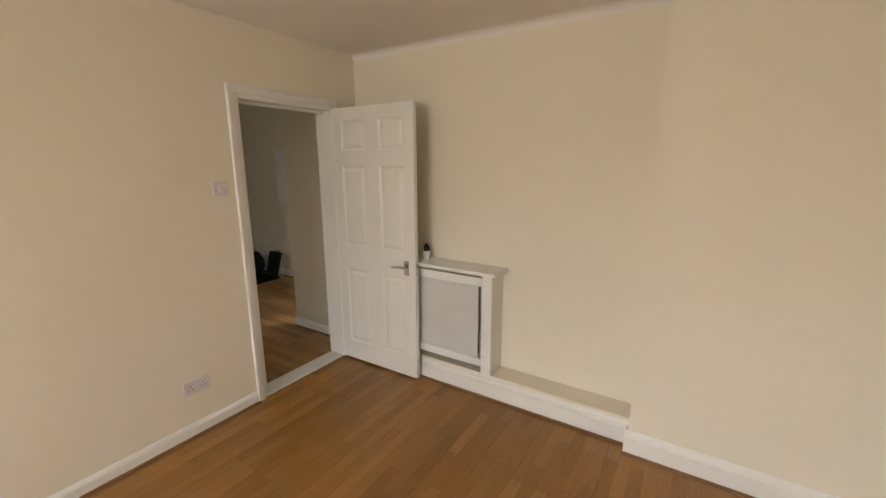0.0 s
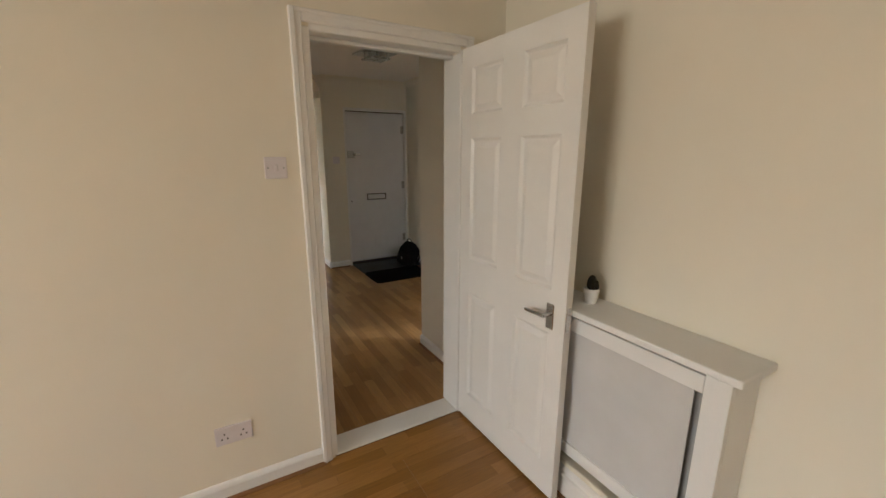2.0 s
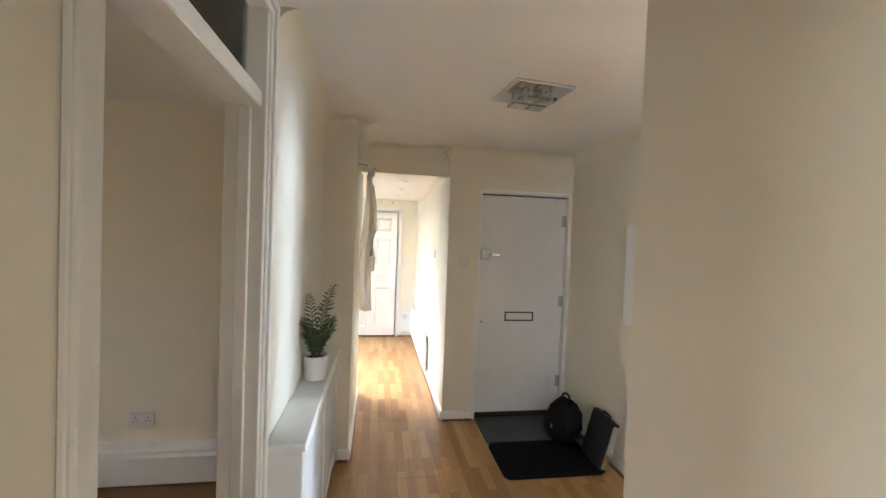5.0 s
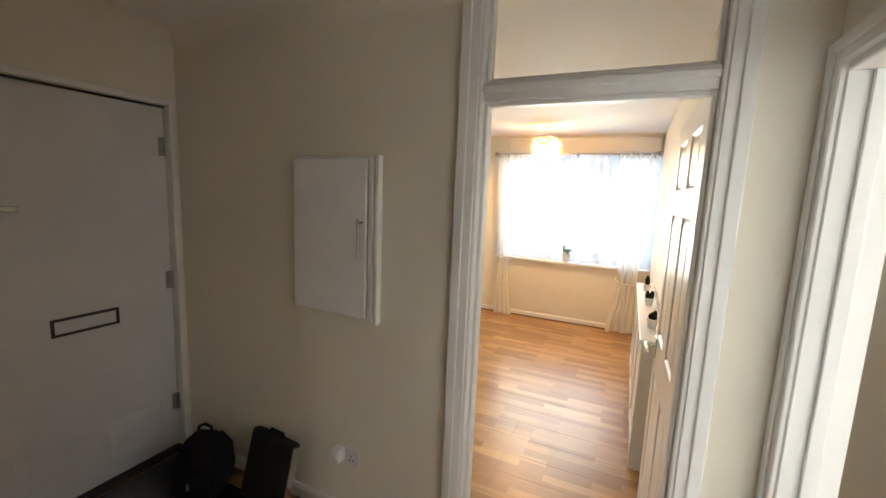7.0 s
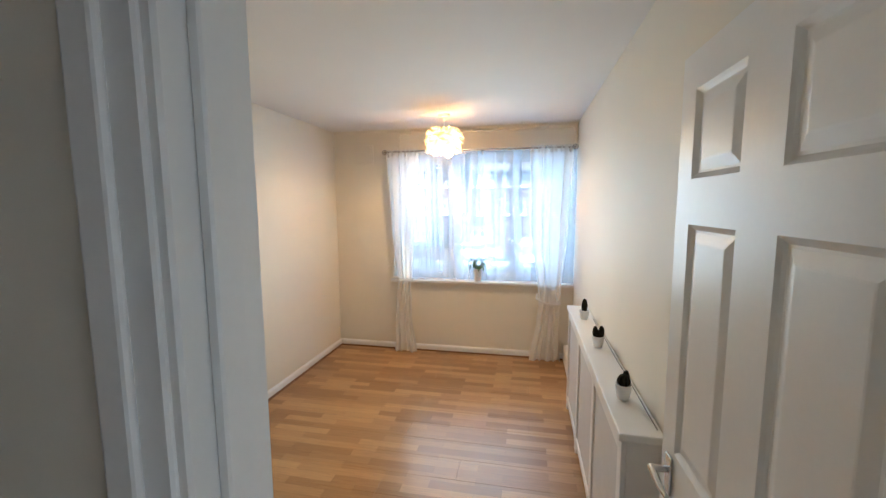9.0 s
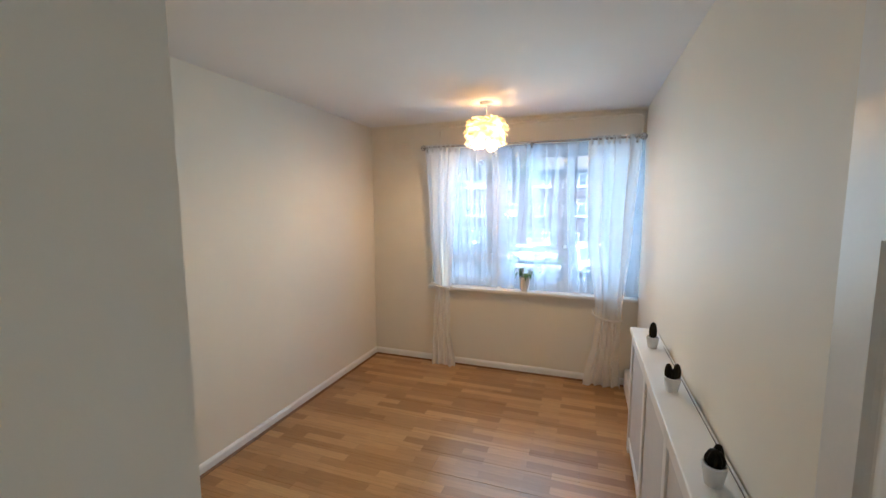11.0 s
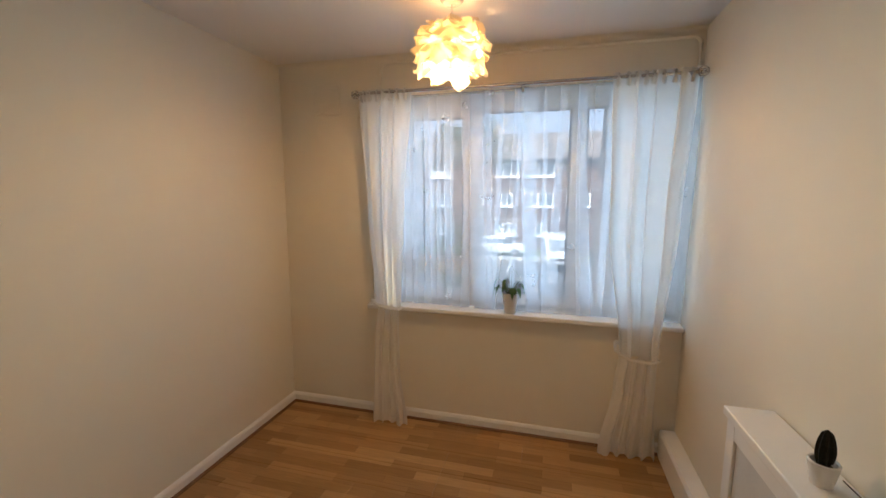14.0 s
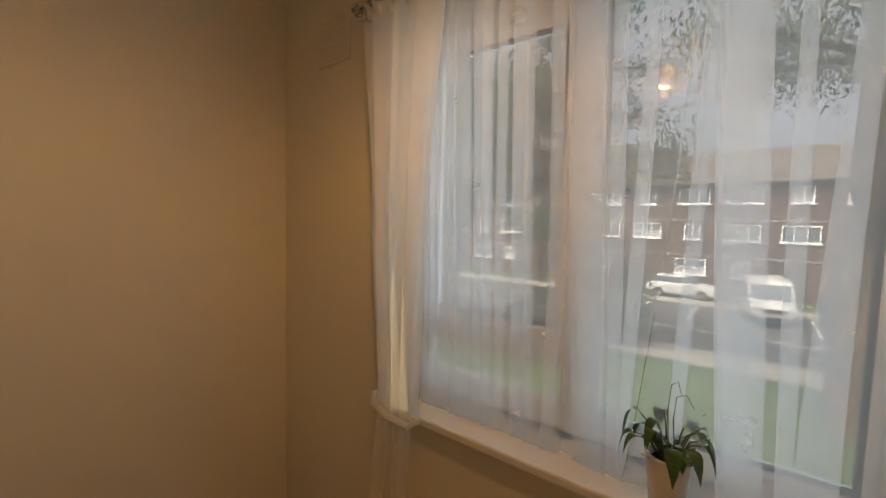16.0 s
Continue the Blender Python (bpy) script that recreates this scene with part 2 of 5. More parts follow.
LENS = surface("headlight_lens", (0.55, 0.58, 0.60), 0.1, 0.05, 8, 60)


# ---- building helpers ----
def link(name, bm, mat, parent=None, smooth=False):
    me = bpy.data.meshes.new(name)
    bm.normal_update()
    bm.to_mesh(me)
    bm.free()
    me.materials.append(mat)
    if smooth:
        me.shade_smooth()
        me.set_sharp_from_angle(angle=radians(40))
    ob = new(name, me)
    ob.parent = parent
    return ob


def part(name, bm, mat, parent, label="", smooth=False):
    ob = link(name, bm, mat, parent, smooth)
    if label:
        tagged(ob, label)
    return ob


def thing(name, m, label, category, group="", kind=""):
    e = new(name)
    e.empty_display_size = 0.05
    e.matrix_world = m
    return tagged(e, label, category, group, kind)


def bx(bm, x0, x1, y0, y1, z0, z1, bevel=0.0, seg=1):
    r = bmesh.ops.create_cube(bm, size=1, matrix=Matrix.LocRotScale(((x0 + x1) / 2, (y0 + y1) / 2, (z0 + z1) / 2), None, (abs(x1 - x0), abs(y1 - y0), abs(z1 - z0))))
    if bevel:
        edges = list({e for v in r["verts"] for e in v.link_edges})
        bmesh.ops.bevel(bm, geom=edges, offset=bevel, segments=seg, profile=0.5, affect="EDGES")
    return bm


def box(*a, **k):
    return bx(bmesh.new(), *a, **k)


def cyl(bm, p0, p1, r0, r1=None, n=16, cap=True):
    p0, p1 = Vector(p0), Vector(p1)
    d = p1 - p0
    m = Matrix.Translation((p0 + p1) / 2) @ d.to_track_quat("Z", "Y").to_matrix().to_4x4()
    bmesh.ops.create_cone(bm, cap_ends=cap, segments=n, radius1=r0, radius2=r0 if r1 is None else r1, depth=d.length, matrix=m)
    return bm


def tube(bm, pts, radii, n=8):
    """A round tube along a line of points."""
    pts = [Vector(p) for p in pts]
    if not isinstance(radii, (list, tuple)):
        radii = [radii] * len(pts)
    rings = []
    for i, p in enumerate(pts):
        d = (pts[min(i + 1, len(pts) - 1)] - pts[max(i - 1, 0)]).normalized()
        q = d.to_track_quat("Z", "Y")
        rings.append([bm.verts.new(p + q @ Vector((radii[i] * math.cos(6.28319 * k / n), radii[i] * math.sin(6.28319 * k / n), 0))) for k in range(n)])
    for a, b in zip(rings, rings[1:]):
        for k in range(n):
            bm.faces.new((a[k], a[(k + 1) % n], b[(k + 1) % n], b[k]))
    bm.faces.new(rings[0][::-1])
    bm.faces.new(rings[-1])
    return bm


def lathe(bm, profile, n=28, at=(0, 0, 0)):
    """Turns (radius, height) pairs about the upright axis."""
    c = Vector(at)
    rings = [[bm.verts.new(c + Vector((r * math.cos(6.28319 * k / n), r * math.sin(6.28319 * k / n), z))) for k in range(n)] for r, z in profile]
    for a, b in zip(rings, rings[1:]):
        for k in range(n):
            bm.faces.new((a[k], a[(k + 1) % n], b[(k + 1) % n], b[k]))
    bm.faces.new(rings[0][::-1])
    bm.faces.new(rings[-1])
    return bm


def prism(bm, poly, axis_from, axis_to, frame_x, frame_y):
    """Sweeps a flat outline from one point to another."""
    fx, fy = Vector(frame_x), Vector(frame_y)
    a = [bm.verts.new(Vector(axis_from) + fx * u + fy * v) for u, v in poly]
    b = [bm.verts.new(Vector(axis_to) + fx * u + fy * v) for u, v in poly]
    n = len(poly)
    for k in range(n):
        bm.faces.new((a[k], a[(k + 1) % n], b[(k + 1) % n], b[k]))
    bm.faces.new(a[::-1])
    bm.faces.new(b)
    bmesh.ops.recalc_face_normals(bm, faces=bm.faces[:])
    return bm


def wall(name, label, boxes, mat=None):
    bm = bmesh.new()
    for b in boxes:
        bx(bm, *b)
    return tagged(link(name, bm, mat or CREAM), label, "wall", kind="structure")


SKIRT = [(0, 0), (0.016, 0), (0.016, 0.062), (0.012, 0.072), (0.009, 0.078), (0.004, 0.084), (0, 0.085)]


def baseboard(p0, p1, out, tall=1.0, scotia=True):
    """A painted skirting board with a rounded top, and the oak bead at its foot."""
    out = Vector((*out, 0))
    a, b = Vector((*p0, 0.001)), Vector((*p1, 0.001))
    bm = prism(bmesh.new(), [(u, v * tall) for u, v in SKIRT], a, b, out, (0, 0, 1))
    o = tagged(link("baseboard", bm, GLOSS), "white gloss painted skirting board with rounded top", "skirting board", kind="structure")
    if scotia:
        off = out * 0.0165
        part("scotia", prism(bmesh.new(), [(0, 0), (0.014, 0), (0.012, 0.006), (0.006, 0.012), (0, 0.014)], a + off, b + off, out, (0, 0, 1)), SCOTIA, o, "brown oak bead along the floor")
    return o


def cove(p0, p1, out, top, r=0.09, mat=None):
    """A plain concave cornice between wall and ceiling."""
    poly = [(0, 0), (r, 0)] + [(r - r * math.sin(radians(90 * k / 8)), -(r - r * math.cos(radians(90 * k / 8)))) for k in range(1, 9)]
    bm = prism(bmesh.new(), poly, (*p0, top), (*p1, top), (*out, 0), (0, 0, 1))
    return tagged(link("cornice", bm, mat or CREAM, smooth=True), "plain painted concave cornice under the ceiling", "cornice", kind="structure")


def relief(bm, x0, x1, z0, z1, y, sign, rings):
    """A framed panel face: nested rectangles (inset, depth below the face) joined by slopes. sign: which way the face looks."""
    loops = []
    for inset, depth in rings:
        yy = y - sign * depth
        loops.append([bm.verts.new((a, yy, c)) for a, c in ((x0 + inset, z0 + inset), (x1 - inset, z0 + inset), (x1 - inset, z1 - inset), (x0 + inset, z1 - inset))])
    for a, b in zip(loops, loops[1:]):
        for k in range(4):
            bm.faces.new((a[k], a[(k + 1) % 4], b[(k + 1) % 4], b[k]))
    bm.faces.new(loops[-1])


def panel_door(parent, w=0.752, h=1.98, t=0.035, cols=((0.085, 0.317), (0.446, 0.670)), rows=((0.155, 0.770), (0.955, 1.564), (1.675, 1.888)), mat=None):
    """A moulded six-panel leaf: hinge edge at x 0, faces at y 0 and t."""
    mat = mat or GLOSS
    xs = [0.0] + [v for c in cols for v in c] + [w]
    zs = [0.0] + [v for r in rows for v in r] + [h]
    bm = bmesh.new()
    for k in range(0, len(xs), 2):
        bx(bm, xs[k], xs[k + 1], 0, t, 0, h)
    for c0, c1 in cols:
        for k in range(0, len(zs), 2):
            bx(bm, c0, c1, 0, t, zs[k], zs[k + 1])
    bmesh.ops.remove_doubles(bm, verts=bm.verts[:], dist=0.0001)
    leaf = part("leaf", bm, mat, parent)
    for c0, c1 in cols:
        for r0, r1 in rows:
            bm = bmesh.new()
            rings = [(0, 0), (0.007, 0.006), (0.013, 0.010), (0.019, 0.010), (0.042, 0.003), (0.046, 0.0025)]
            relief(bm, c0, c1, r0, r1, 0, -1, rings)
            relief(bm, c0, c1, r0, r1, t, 1, rings)
            bmesh.ops.recalc_face_normals(bm, faces=bm.faces[:])
            part("panel", bm, mat, leaf)
    return leaf


def lever(parent, x, z, side, reach, y):
    """A lever handle on a back plate. reach: way that the lever points along x; side: -1 or 1, the way that it stands out."""
    plate = part("handle_plate", box(x - 0.02, x + 0.02, y, y + side * 0.007, z - 0.055, z + 0.055, bevel=0.003), CHROME, parent, "chrome handle plate")
    bm = cyl(bmesh.new(), (x, y + side * 0.007, z + 0.012), (x, y + side * 0.045, z + 0.012), 0.009, n=14)
    tube(bm, [(x - reach * 0.006, y + side * 0.045, z + 0.012), (x + reach * 0.03, y + side * 0.047, z + 0.013), (x + reach * 0.075, y + side * 0.047, z + 0.009), (x + reach * 0.105, y + side * 0.043, z + 0.006)], [0.0095, 0.009, 0.008, 0.006], 12)
    part("lever", bm, CHROME, plate, "chrome lever", smooth=True)
    return plate


# ---- structure: walls, openings, ceilings ----
C = 2.42
wall("wall_room_west", "cream painted wall with a doorway to the hall", [(-2.08, -1.925, -2, 2.29, 0, C), (-2.08, -1.925, 2.29, 3.03, 2.0, C), (-2.08, -1.925, 3.03, 3.29, 0, C)])
wall("wall_room_north", "cream painted wall behind the radiator cover", [(-2.08, 2.2, 3.29, 3.41, 0, C), (-2.822, -2.08, 3.25, 3.41, 0, C)])
wall("wall_chimney_breast", "cream painted chimney breast standing proud of the wall", [(0.28, 2.2, 3.045, 3.29, 0, C)])
wall("wall_room_east", "plain cream painted wall", [(2.2, 2.3, -2.1, 8.55, 0, C)])
# unseen wall; its two openings are added and sized to let fill light in
wall("wall_south", "cream painted outer wall, out of view, with two added openings for fill light", [(-5.0, -4.05, -2.1, -2, 0, C), (-4.05, -3.45, -2.1, -2, 0, 1.1), (-4.05, -3.45, -2.1, -2, 1.9, C), (-3.45, -1.1, -2.1, -2, 0, C), (-1.1, 0.6, -2.1, -2, 0, 0.9), (-1.1, 0.6, -2.1, -2, 2.1, C), (0.6, 2.2, -2.1, -2, 0, C)])
wall("wall_hall_south", "cream painted hall wall above the slim radiator cover", [(-2.50, -2.08, 2.09, 2.21, 0, C), (-3.33, -2.50, 2.09, 2.21, 2.37, C), (-4.79, -3.33, 2.09, 2.21, 0, C)])
wall("wall_side_room_west", "warm lit cream wall of the side room", [(-4.87, -4.75, -2, 2.09, 0, C)])
wall("wall_corridor_pier", "cream painted pier at the mouth of the corridor", [(-5.0, -4.79, 2.09, 2.43, 0, C), (-6.0, -5.0, 2.33, 2.43, 0, C)])
wall("wall_front", "cream painted wall round the front door", [(-5.55, -5.375, 3.205, 3.485, 0, C), (-5.55, -5.375, 3.485, 4.335, 2.05, C), (-5.55, -5.375, 4.335, 4.48, 0, C), (-5.60, -5.55, 3.305, 4.48, 0, C)])
wall("wall_corridor_north", "white lit corridor wall", [(-8.45, -5.55, 3.205, 3.305, 0, C)])
wall("wall_corridor_end", "cream painted end wall of the corridor", [(-8.57, -8.45, 0.8, 2.13, 0, C), (-8.57, -8.45, 2.13, 2.905, 2.06, C), (-8.57, -8.45, 2.905, 3.305, 0, C), (-8.62, -8.57, 0.8, 3.305, 0, C)])
# this opening is added too, unseen, for the corridor's fill lamp
wall("wall_corridor_south", "cream painted wall, out of view, with an added opening for fill light", [(-8.45, -7.75, 0.8, 0.9, 0, C), (-7.75, -6.65, 0.8, 0.9, 0, 0.95), (-7.75, -6.65, 0.8, 0.9, 2.05, C), (-6.65, -5.9, 0.8, 0.9, 0, C), (-6.0, -5.9, 0.9, 2.33, 0, C)])
wall("wall_corridor_beam", "cream painted beam over the corridor mouth", [(-5.55, -5.43, 2.43, 3.205, 2.17, C)])
wall("wall_hall_north", "cream painted hall wall with the meter cupboard", [(-5.375, -3.58, 4.36, 4.48, 0, C), (-3.58, -2.83, 4.36, 4.48, 2.385, C), (-2.83, -2.455, 4.36, 4.48, 0, C)])
wall("wall_bedroom_west", "cream painted wall with a doorway to the bedroom", [(-2.58, -2.455, 3.41, 3.50, 0, C), (-2.58, -2.455, 3.50, 4.28, 2.0, C), (-2.58, -2.455, 4.28, 4.36, 0, C)])
wall("wall_living_cupboard", "cream painted cupboard enclosure beside the living room door", [(-5.355, -4.03, 4.48, 5.09, 0, C)])
wall("wall_living_west", "cream painted living room wall", [(-5.44, -5.355, 4.48, 8.27, 0, C)])
wall("wall_living_east", "cream painted wall above the long radiator cover", [(-2.765, -2.60, 4.48, 8.27, 0, C)])
wall("wall_north", "cream painted outer wall with wide windows", [(-5.44, -4.68, 8.27, 8.55, 0, C), (-4.68, -2.765, 8.27, 8.55, 0, 0.775), (-4.68, -2.765, 8.27, 8.55, 2.17, C), (-2.765, -0.92, 8.27, 8.55, 0, C), (-0.92, 0.9, 8.27, 8.55, 0, 0.775), (-0.92, 0.9, 8.27, 8.55, 2.17, C), (0.9, 2.2, 8.27, 8.55, 0, C)])
tagged(link("ceiling", box(-5.60, 2.3, -2.1, 8.55, C, C + 0.1), CEIL), "plain white painted ceiling", "ceiling", kind="structure")
tagged(link("ceiling_corridor", box(-8.62, -5.55, 0.8, 3.305, 2.22, 2.30), CEIL), "lowered white corridor ceiling with downlights", "ceiling", kind="structure")

cove((-5.375, 3.205), (-5.375, 4.36), (1, 0), C)
cove((-5.375, 4.36), (-3.69, 4.36), (0, -1), C)
cove((-3.41, 2.21), (-4.79, 2.21), (0, 1), C)
cove((-5.43, 2.43), (-5.43, 3.205), (1, 0), C, 0.07)
cove((-4.79, 2.21), (-4.79, 2.43), (1, 0), C, 0.07)
cove((-4.79, 2.43), (-5.43, 2.43), (0, 1), C, 0.15)
cove((-5.375, 3.205), (-5.43, 3.205), (0, -1), C, 0.17)
cove((-5.431, 3.205), (-8.45, 3.205), (0, -1), 2.22, 0.06)
cove((-1.925, 3.29), (0.28, 3.29), (0, -1), C, 0.045, CEIL)
cove((-5.355, 8.27), (-2.765, 8.27), (0, -1), C, 0.03)

# skirting
for a, b, n in (((-1.925, -2), (-1.925, 2.235), (1, 0)), ((-2.822, 3.25), (-2.08, 3.25), (0, -1)), ((-2.08, 3.09), (-2.08, 3.25), (-1, 0)),
                ((-2.822, 3.25), (-2.822, 3.41), (-1, 0)), ((-4.79, 2.36), (-4.79, 2.43), (1, 0)), ((-6.0, 2.43), (-4.79, 2.43), (0, 1)), ((-5.375, 3.205), (-5.375, 3.47), (1, 0)),
                ((-8.45, 3.205), (-5.375, 3.205), (0, -1)), ((-8.45, 2.95), (-8.45, 3.205), (1, 0)), ((-5.375, 4.36), (-3.66, 4.36), (0, -1)), ((-4.03, 4.48), (-4.03, 5.09), (1, 0)),
                ((-5.355, 5.09), (-4.03, 5.09), (0, 1)), ((-5.355, 5.09), (-5.355, 8.27), (1, 0)), ((-5.355, 8.27), (-2.765, 8.27), (0, -1)), ((-4.03, 4.48), (-3.66, 4.48), (0, 1)),
                ((-2.62, 8.27), (2.2, 8.27), (0, -1))):
    baseboard(a, b, n, 0.82 if min(a[1], b[1]) > 5 else 1.0)


# ---- doors, frames, windows ----
def strip(x0, x1, y0, y1, z0, z1, b=0.004):
    return box(x0, x1, y0, y1, z0, z1, bevel=b)


def architrave_y(parent, x0, x1, y, out, top, w=0.065, legs=(True, True), bottom=0.001):
    """Moulded architrave round an opening in a wall that runs along x: a stepped section on two legs and a head."""
    t1, t2 = y + out * 0.012, y + out * 0.022
    for side, edge, on in ((-1, x0, legs[0]), (1, x1, legs[1])):
        if on:
            bm = bmesh.new()
            a, b = sorted((edge, edge + side * w))
            bx(bm, a, b, *sorted((y, t1)), bottom, top + w, 0.003)
            a, b = sorted((edge + side * w * 0.45, edge + side * w * 0.98))
            bx(bm, a, b, *sorted((t1 - out * 0.002, t2)), bottom, top + w - 0.002, 0.005, 2)
            part("architrave", bm, GLOSS, parent)
    bm = bmesh.new()
    bx(bm, x0 + 0.0005, x1 - 0.0005, *sorted((y, t1)), top, top + w, 0.003)
    bx(bm, x0 - w * 0.4, x1 + w * 0.4, *sorted((t1 - out * 0.002, t2)), top + w * 0.45, top + w * 0.96, 0.005, 2)
    part("architrave_head", bm, GLOSS, parent)


# the doorway from the first room: lining, stop, architrave, painted sill
d1 = thing("door_1", pose(0, 0, 0), "white painted door frame with a white sill board", "door frame", kind="structure")
part("jamb", strip(-2.085, -1.92, 2.27, 2.302, 0.012, 2.0), GLOSS, d1)
part("jamb", strip(-2.085, -1.92, 3.018, 3.05, 0.012, 2.0), GLOSS, d1)
part("head", strip(-2.085, -1.92, 2.302, 3.018, 1.985, 2.015), GLOSS, d1)
part("door_stop", strip(-2.03, -1.99, 2.302, 2.316, 0.012, 1.985), GLOSS, d1)
part("door_stop", strip(-2.03, -1.99, 2.3165, 3.0175, 1.968, 1.9845), GLOSS, d1)
part("sill_board", strip(-2.075, -1.93, 2.295, 3.03, 0.0, 0.012), GLOSS, d1, "white painted threshold board")
for y0, y1 in ((2.225, 2.272),):
    bm = box(-1.925, -1.908, y0, y1, 0.001, 2.062, bevel=0.004)
    bx(bm, -1.910, -1.902, y0, y0 + 0.022, 0.001, 2.06, 0.003)
    part("architrave", bm, GLOSS, d1)
part("architrave", strip(-1.925, -1.908, 3.05, 3.088, 0.001, 2.062), GLOSS, d1)
bm = box(-1.925, -1.908, 2.2725, 3.0495, 2.012, 2.062, bevel=0.004)
bx(bm, -1.910, -1.902, 2.2475, 3.086, 2.044, 2.058, 0.003)
part("architrave_head", bm, GLOSS, d1)

leaf_a = thing("door_2", pose(-1.918, 3.026, 0.018, 0, 0, 0.6), "white moulded six-panel door standing open against the wall", "door", kind="structure")
panel_door(leaf_a)
lever(leaf_a, 0.675, 0.845, -1, -1, 0.0)
lever(leaf_a, 0.675, 0.845, 1, -1, 0.035)
part("latch_plate", box(0.7515, 0.7535, 0.006, 0.029, 0.80, 0.90, bevel=0.0008), CHROME, leaf_a, "chrome latch plate")
for z in (0.2, 1.02, 1.75):
    part("hinge", cyl(bmesh.new(), (-0.004, 0.0, z), (-0.004, 0.0, z + 0.075), 0.006, n=10), GLOSS, leaf_a, "white painted hinge")

# the front door and its frame
fd = thing("door_3", pose(0, 0, 0), "flat white front door, shut, with chrome night latch and letter plate", "door", kind="structure")
bm = bmesh.new()
Y0, Y1, Z0, Z1, FX = 3.505, 4.318, 0.04, 2.028, -5.425
bx(bm, FX - 0.044, FX, Y0, Y1, Z0, Z1, 0.002)
leaf = part("leaf", bm, FDOOR, fd)
for a, b in ((3.60, 3.86), (3.96, 4.22)):
    bm = bmesh.new()
    relief(bm, a, b, 0.14, 0.36, 0, -1, [(0, 0), (0.012, 0.005), (0.022, 0.005), (0.04, 0.001), (0.05, 0.001)])
    bmesh.ops.transform(bm, matrix=pose(FX + 0.0015, 0, 0, 0, 0, 90), verts=bm.verts[:])
    bmesh.ops.recalc_face_normals(bm, faces=bm.faces[:])
    part("panel", bm, FDOOR, leaf)
part("jamb", strip(-5.50, -5.372, 3.475, 3.502, 0.001, 2.07), GLOSS, fd)
part("jamb", strip(-5.50, -5.372, 4.321, 4.345, 0.001, 2.07), GLOSS, fd)
part("head", strip(-5.50, -5.368, 3.5025, 4.3205, 2.038, 2.072), GLOSS, fd)
# solid dark strip: the gap's shade as colour
part("head_gap_strip", box(-5.47, -5.412, 3.504, 4.319, 2.0285, 2.037), SLOT, fd, "dark strip in place of the shaded gap above the door")
part("weather_bar", strip(-5.48, -5.40, 3.503, 4.320, 0.001, 0.034, 0.004), SLOT, fd, "dark threshold bar")
for z in (0.27, 1.02, 1.77):
    h = part("hinge", cyl(bmesh.new(), (FX + 0.008, 4.319, z), (FX + 0.008, 4.319, z + 0.10), 0.009, n=12), STEEL, fd, "steel butt hinge")
    part("hinge_leaf", box(FX + 0.0, FX + 0.004, 4.285, 4.312, z, z + 0.10), STEEL, h)
bm = box(FX, FX + 0.028, 3.515, 3.605, 1.445, 1.535, bevel=0.006, seg=2)
nl = part("night_latch", bm, STEEL, fd, "steel night latch case")
bm = cyl(bmesh.new(), (FX + 0.028, 3.60, 1.49), (FX + 0.062, 3.61, 1.49), 0.018, 0.014, n=16)
bx(bm, FX + 0.05, FX + 0.062, 3.595, 3.68, 1.478, 1.502, 0.004)
part("latch_knob", bm, CHROME, nl, "chrome turn knob", smooth=True)
part("keep", box(FX - 0.01, FX + 0.03, 3.478, 3.502, 1.45, 1.53, bevel=0.004), BLACKFR, fd, "dark latch keep")
bm = bmesh.new()
for a in ((3.765, 4.04, 0.884, 0.896), (3.765, 4.04, 0.958, 0.970), (3.765, 3.777, 0.896, 0.958), (4.028, 4.04, 0.896, 0.958)):
    bx(bm, FX, FX + 0.010, a[0], a[1], a[2], a[3])
lp = part("letter_plate", bm, BLACKFR, fd, "black framed letter plate")
part("flap", box(FX, FX + 0.006, 3.778, 4.027, 0.897, 0.957, bevel=0.002), FDOOR, lp, "white letter flap")
part("keyhole", cyl(bmesh.new(), (FX, 3.548, 0.876), (FX + 0.005, 3.548, 0.876), 0.008, n=12), BLACKFR, fd, "small dark keyhole")

# the living room doorway with its fanlight
d4 = thing("door_4", pose(0, 0, 0), "white painted door frame with a glazed fanlight above", "door frame", kind="structure")
part("jamb", strip(-3.605, -3.578, 4.355, 4.486, 0.001, 2.39), GLOSS, d4)
part("jamb", strip(-2.835, -2.808, 4.355, 4.486, 0.001, 2.39), GLOSS, d4)
part("head", strip(-3.578, -2.835, 4.355, 4.486, 2.375, 2.40), GLOSS, d4)
bm = box(-3.5775, -2.8355, 4.372, 4.482, 1.974, 2.046, bevel=0.004)
bx(bm, -3.5775, -2.8355, 4.358, 4.374, 2.004, 2.03, 0.004)
part("transom", bm, GLOSS, d4)
part("door_stop", strip(-3.578, -3.562, 4.39, 4.432, 0.001, 1.974, 0.003), GLOSS, d4)
part("door_stop", strip(-2.851, -2.835, 4.39, 4.432, 0.001, 1.974, 0.003), GLOSS, d4)
part("door_stop", strip(-3.562, -2.851, 4.39, 4.432, 1.958, 1.974, 0.003), GLOSS, d4)
pane = part("fanlight_pane", box(-3.576, -2.837, 4.420, 4.424, 2.05, 2.374), PANE, d4, "clear fanlight glass")
pane.visible_shadow = False
for a in ((-3.577, -3.562, 2.0465, 2.3745), (-2.851, -2.836, 2.0465, 2.3745), (-3.5615, -2.8515, 2.0465, 2.060), (-3.5615, -2.8515, 2.361, 2.3745)):
    part("glazing_bead", strip(a[0], a[1], 4.395, 4.418, a[2], a[3], 0.003), GLOSS, d4)
architrave_y(d4, -3.592, -2.822, 4.36, -1, 2.39 - 0.04, 0.075)

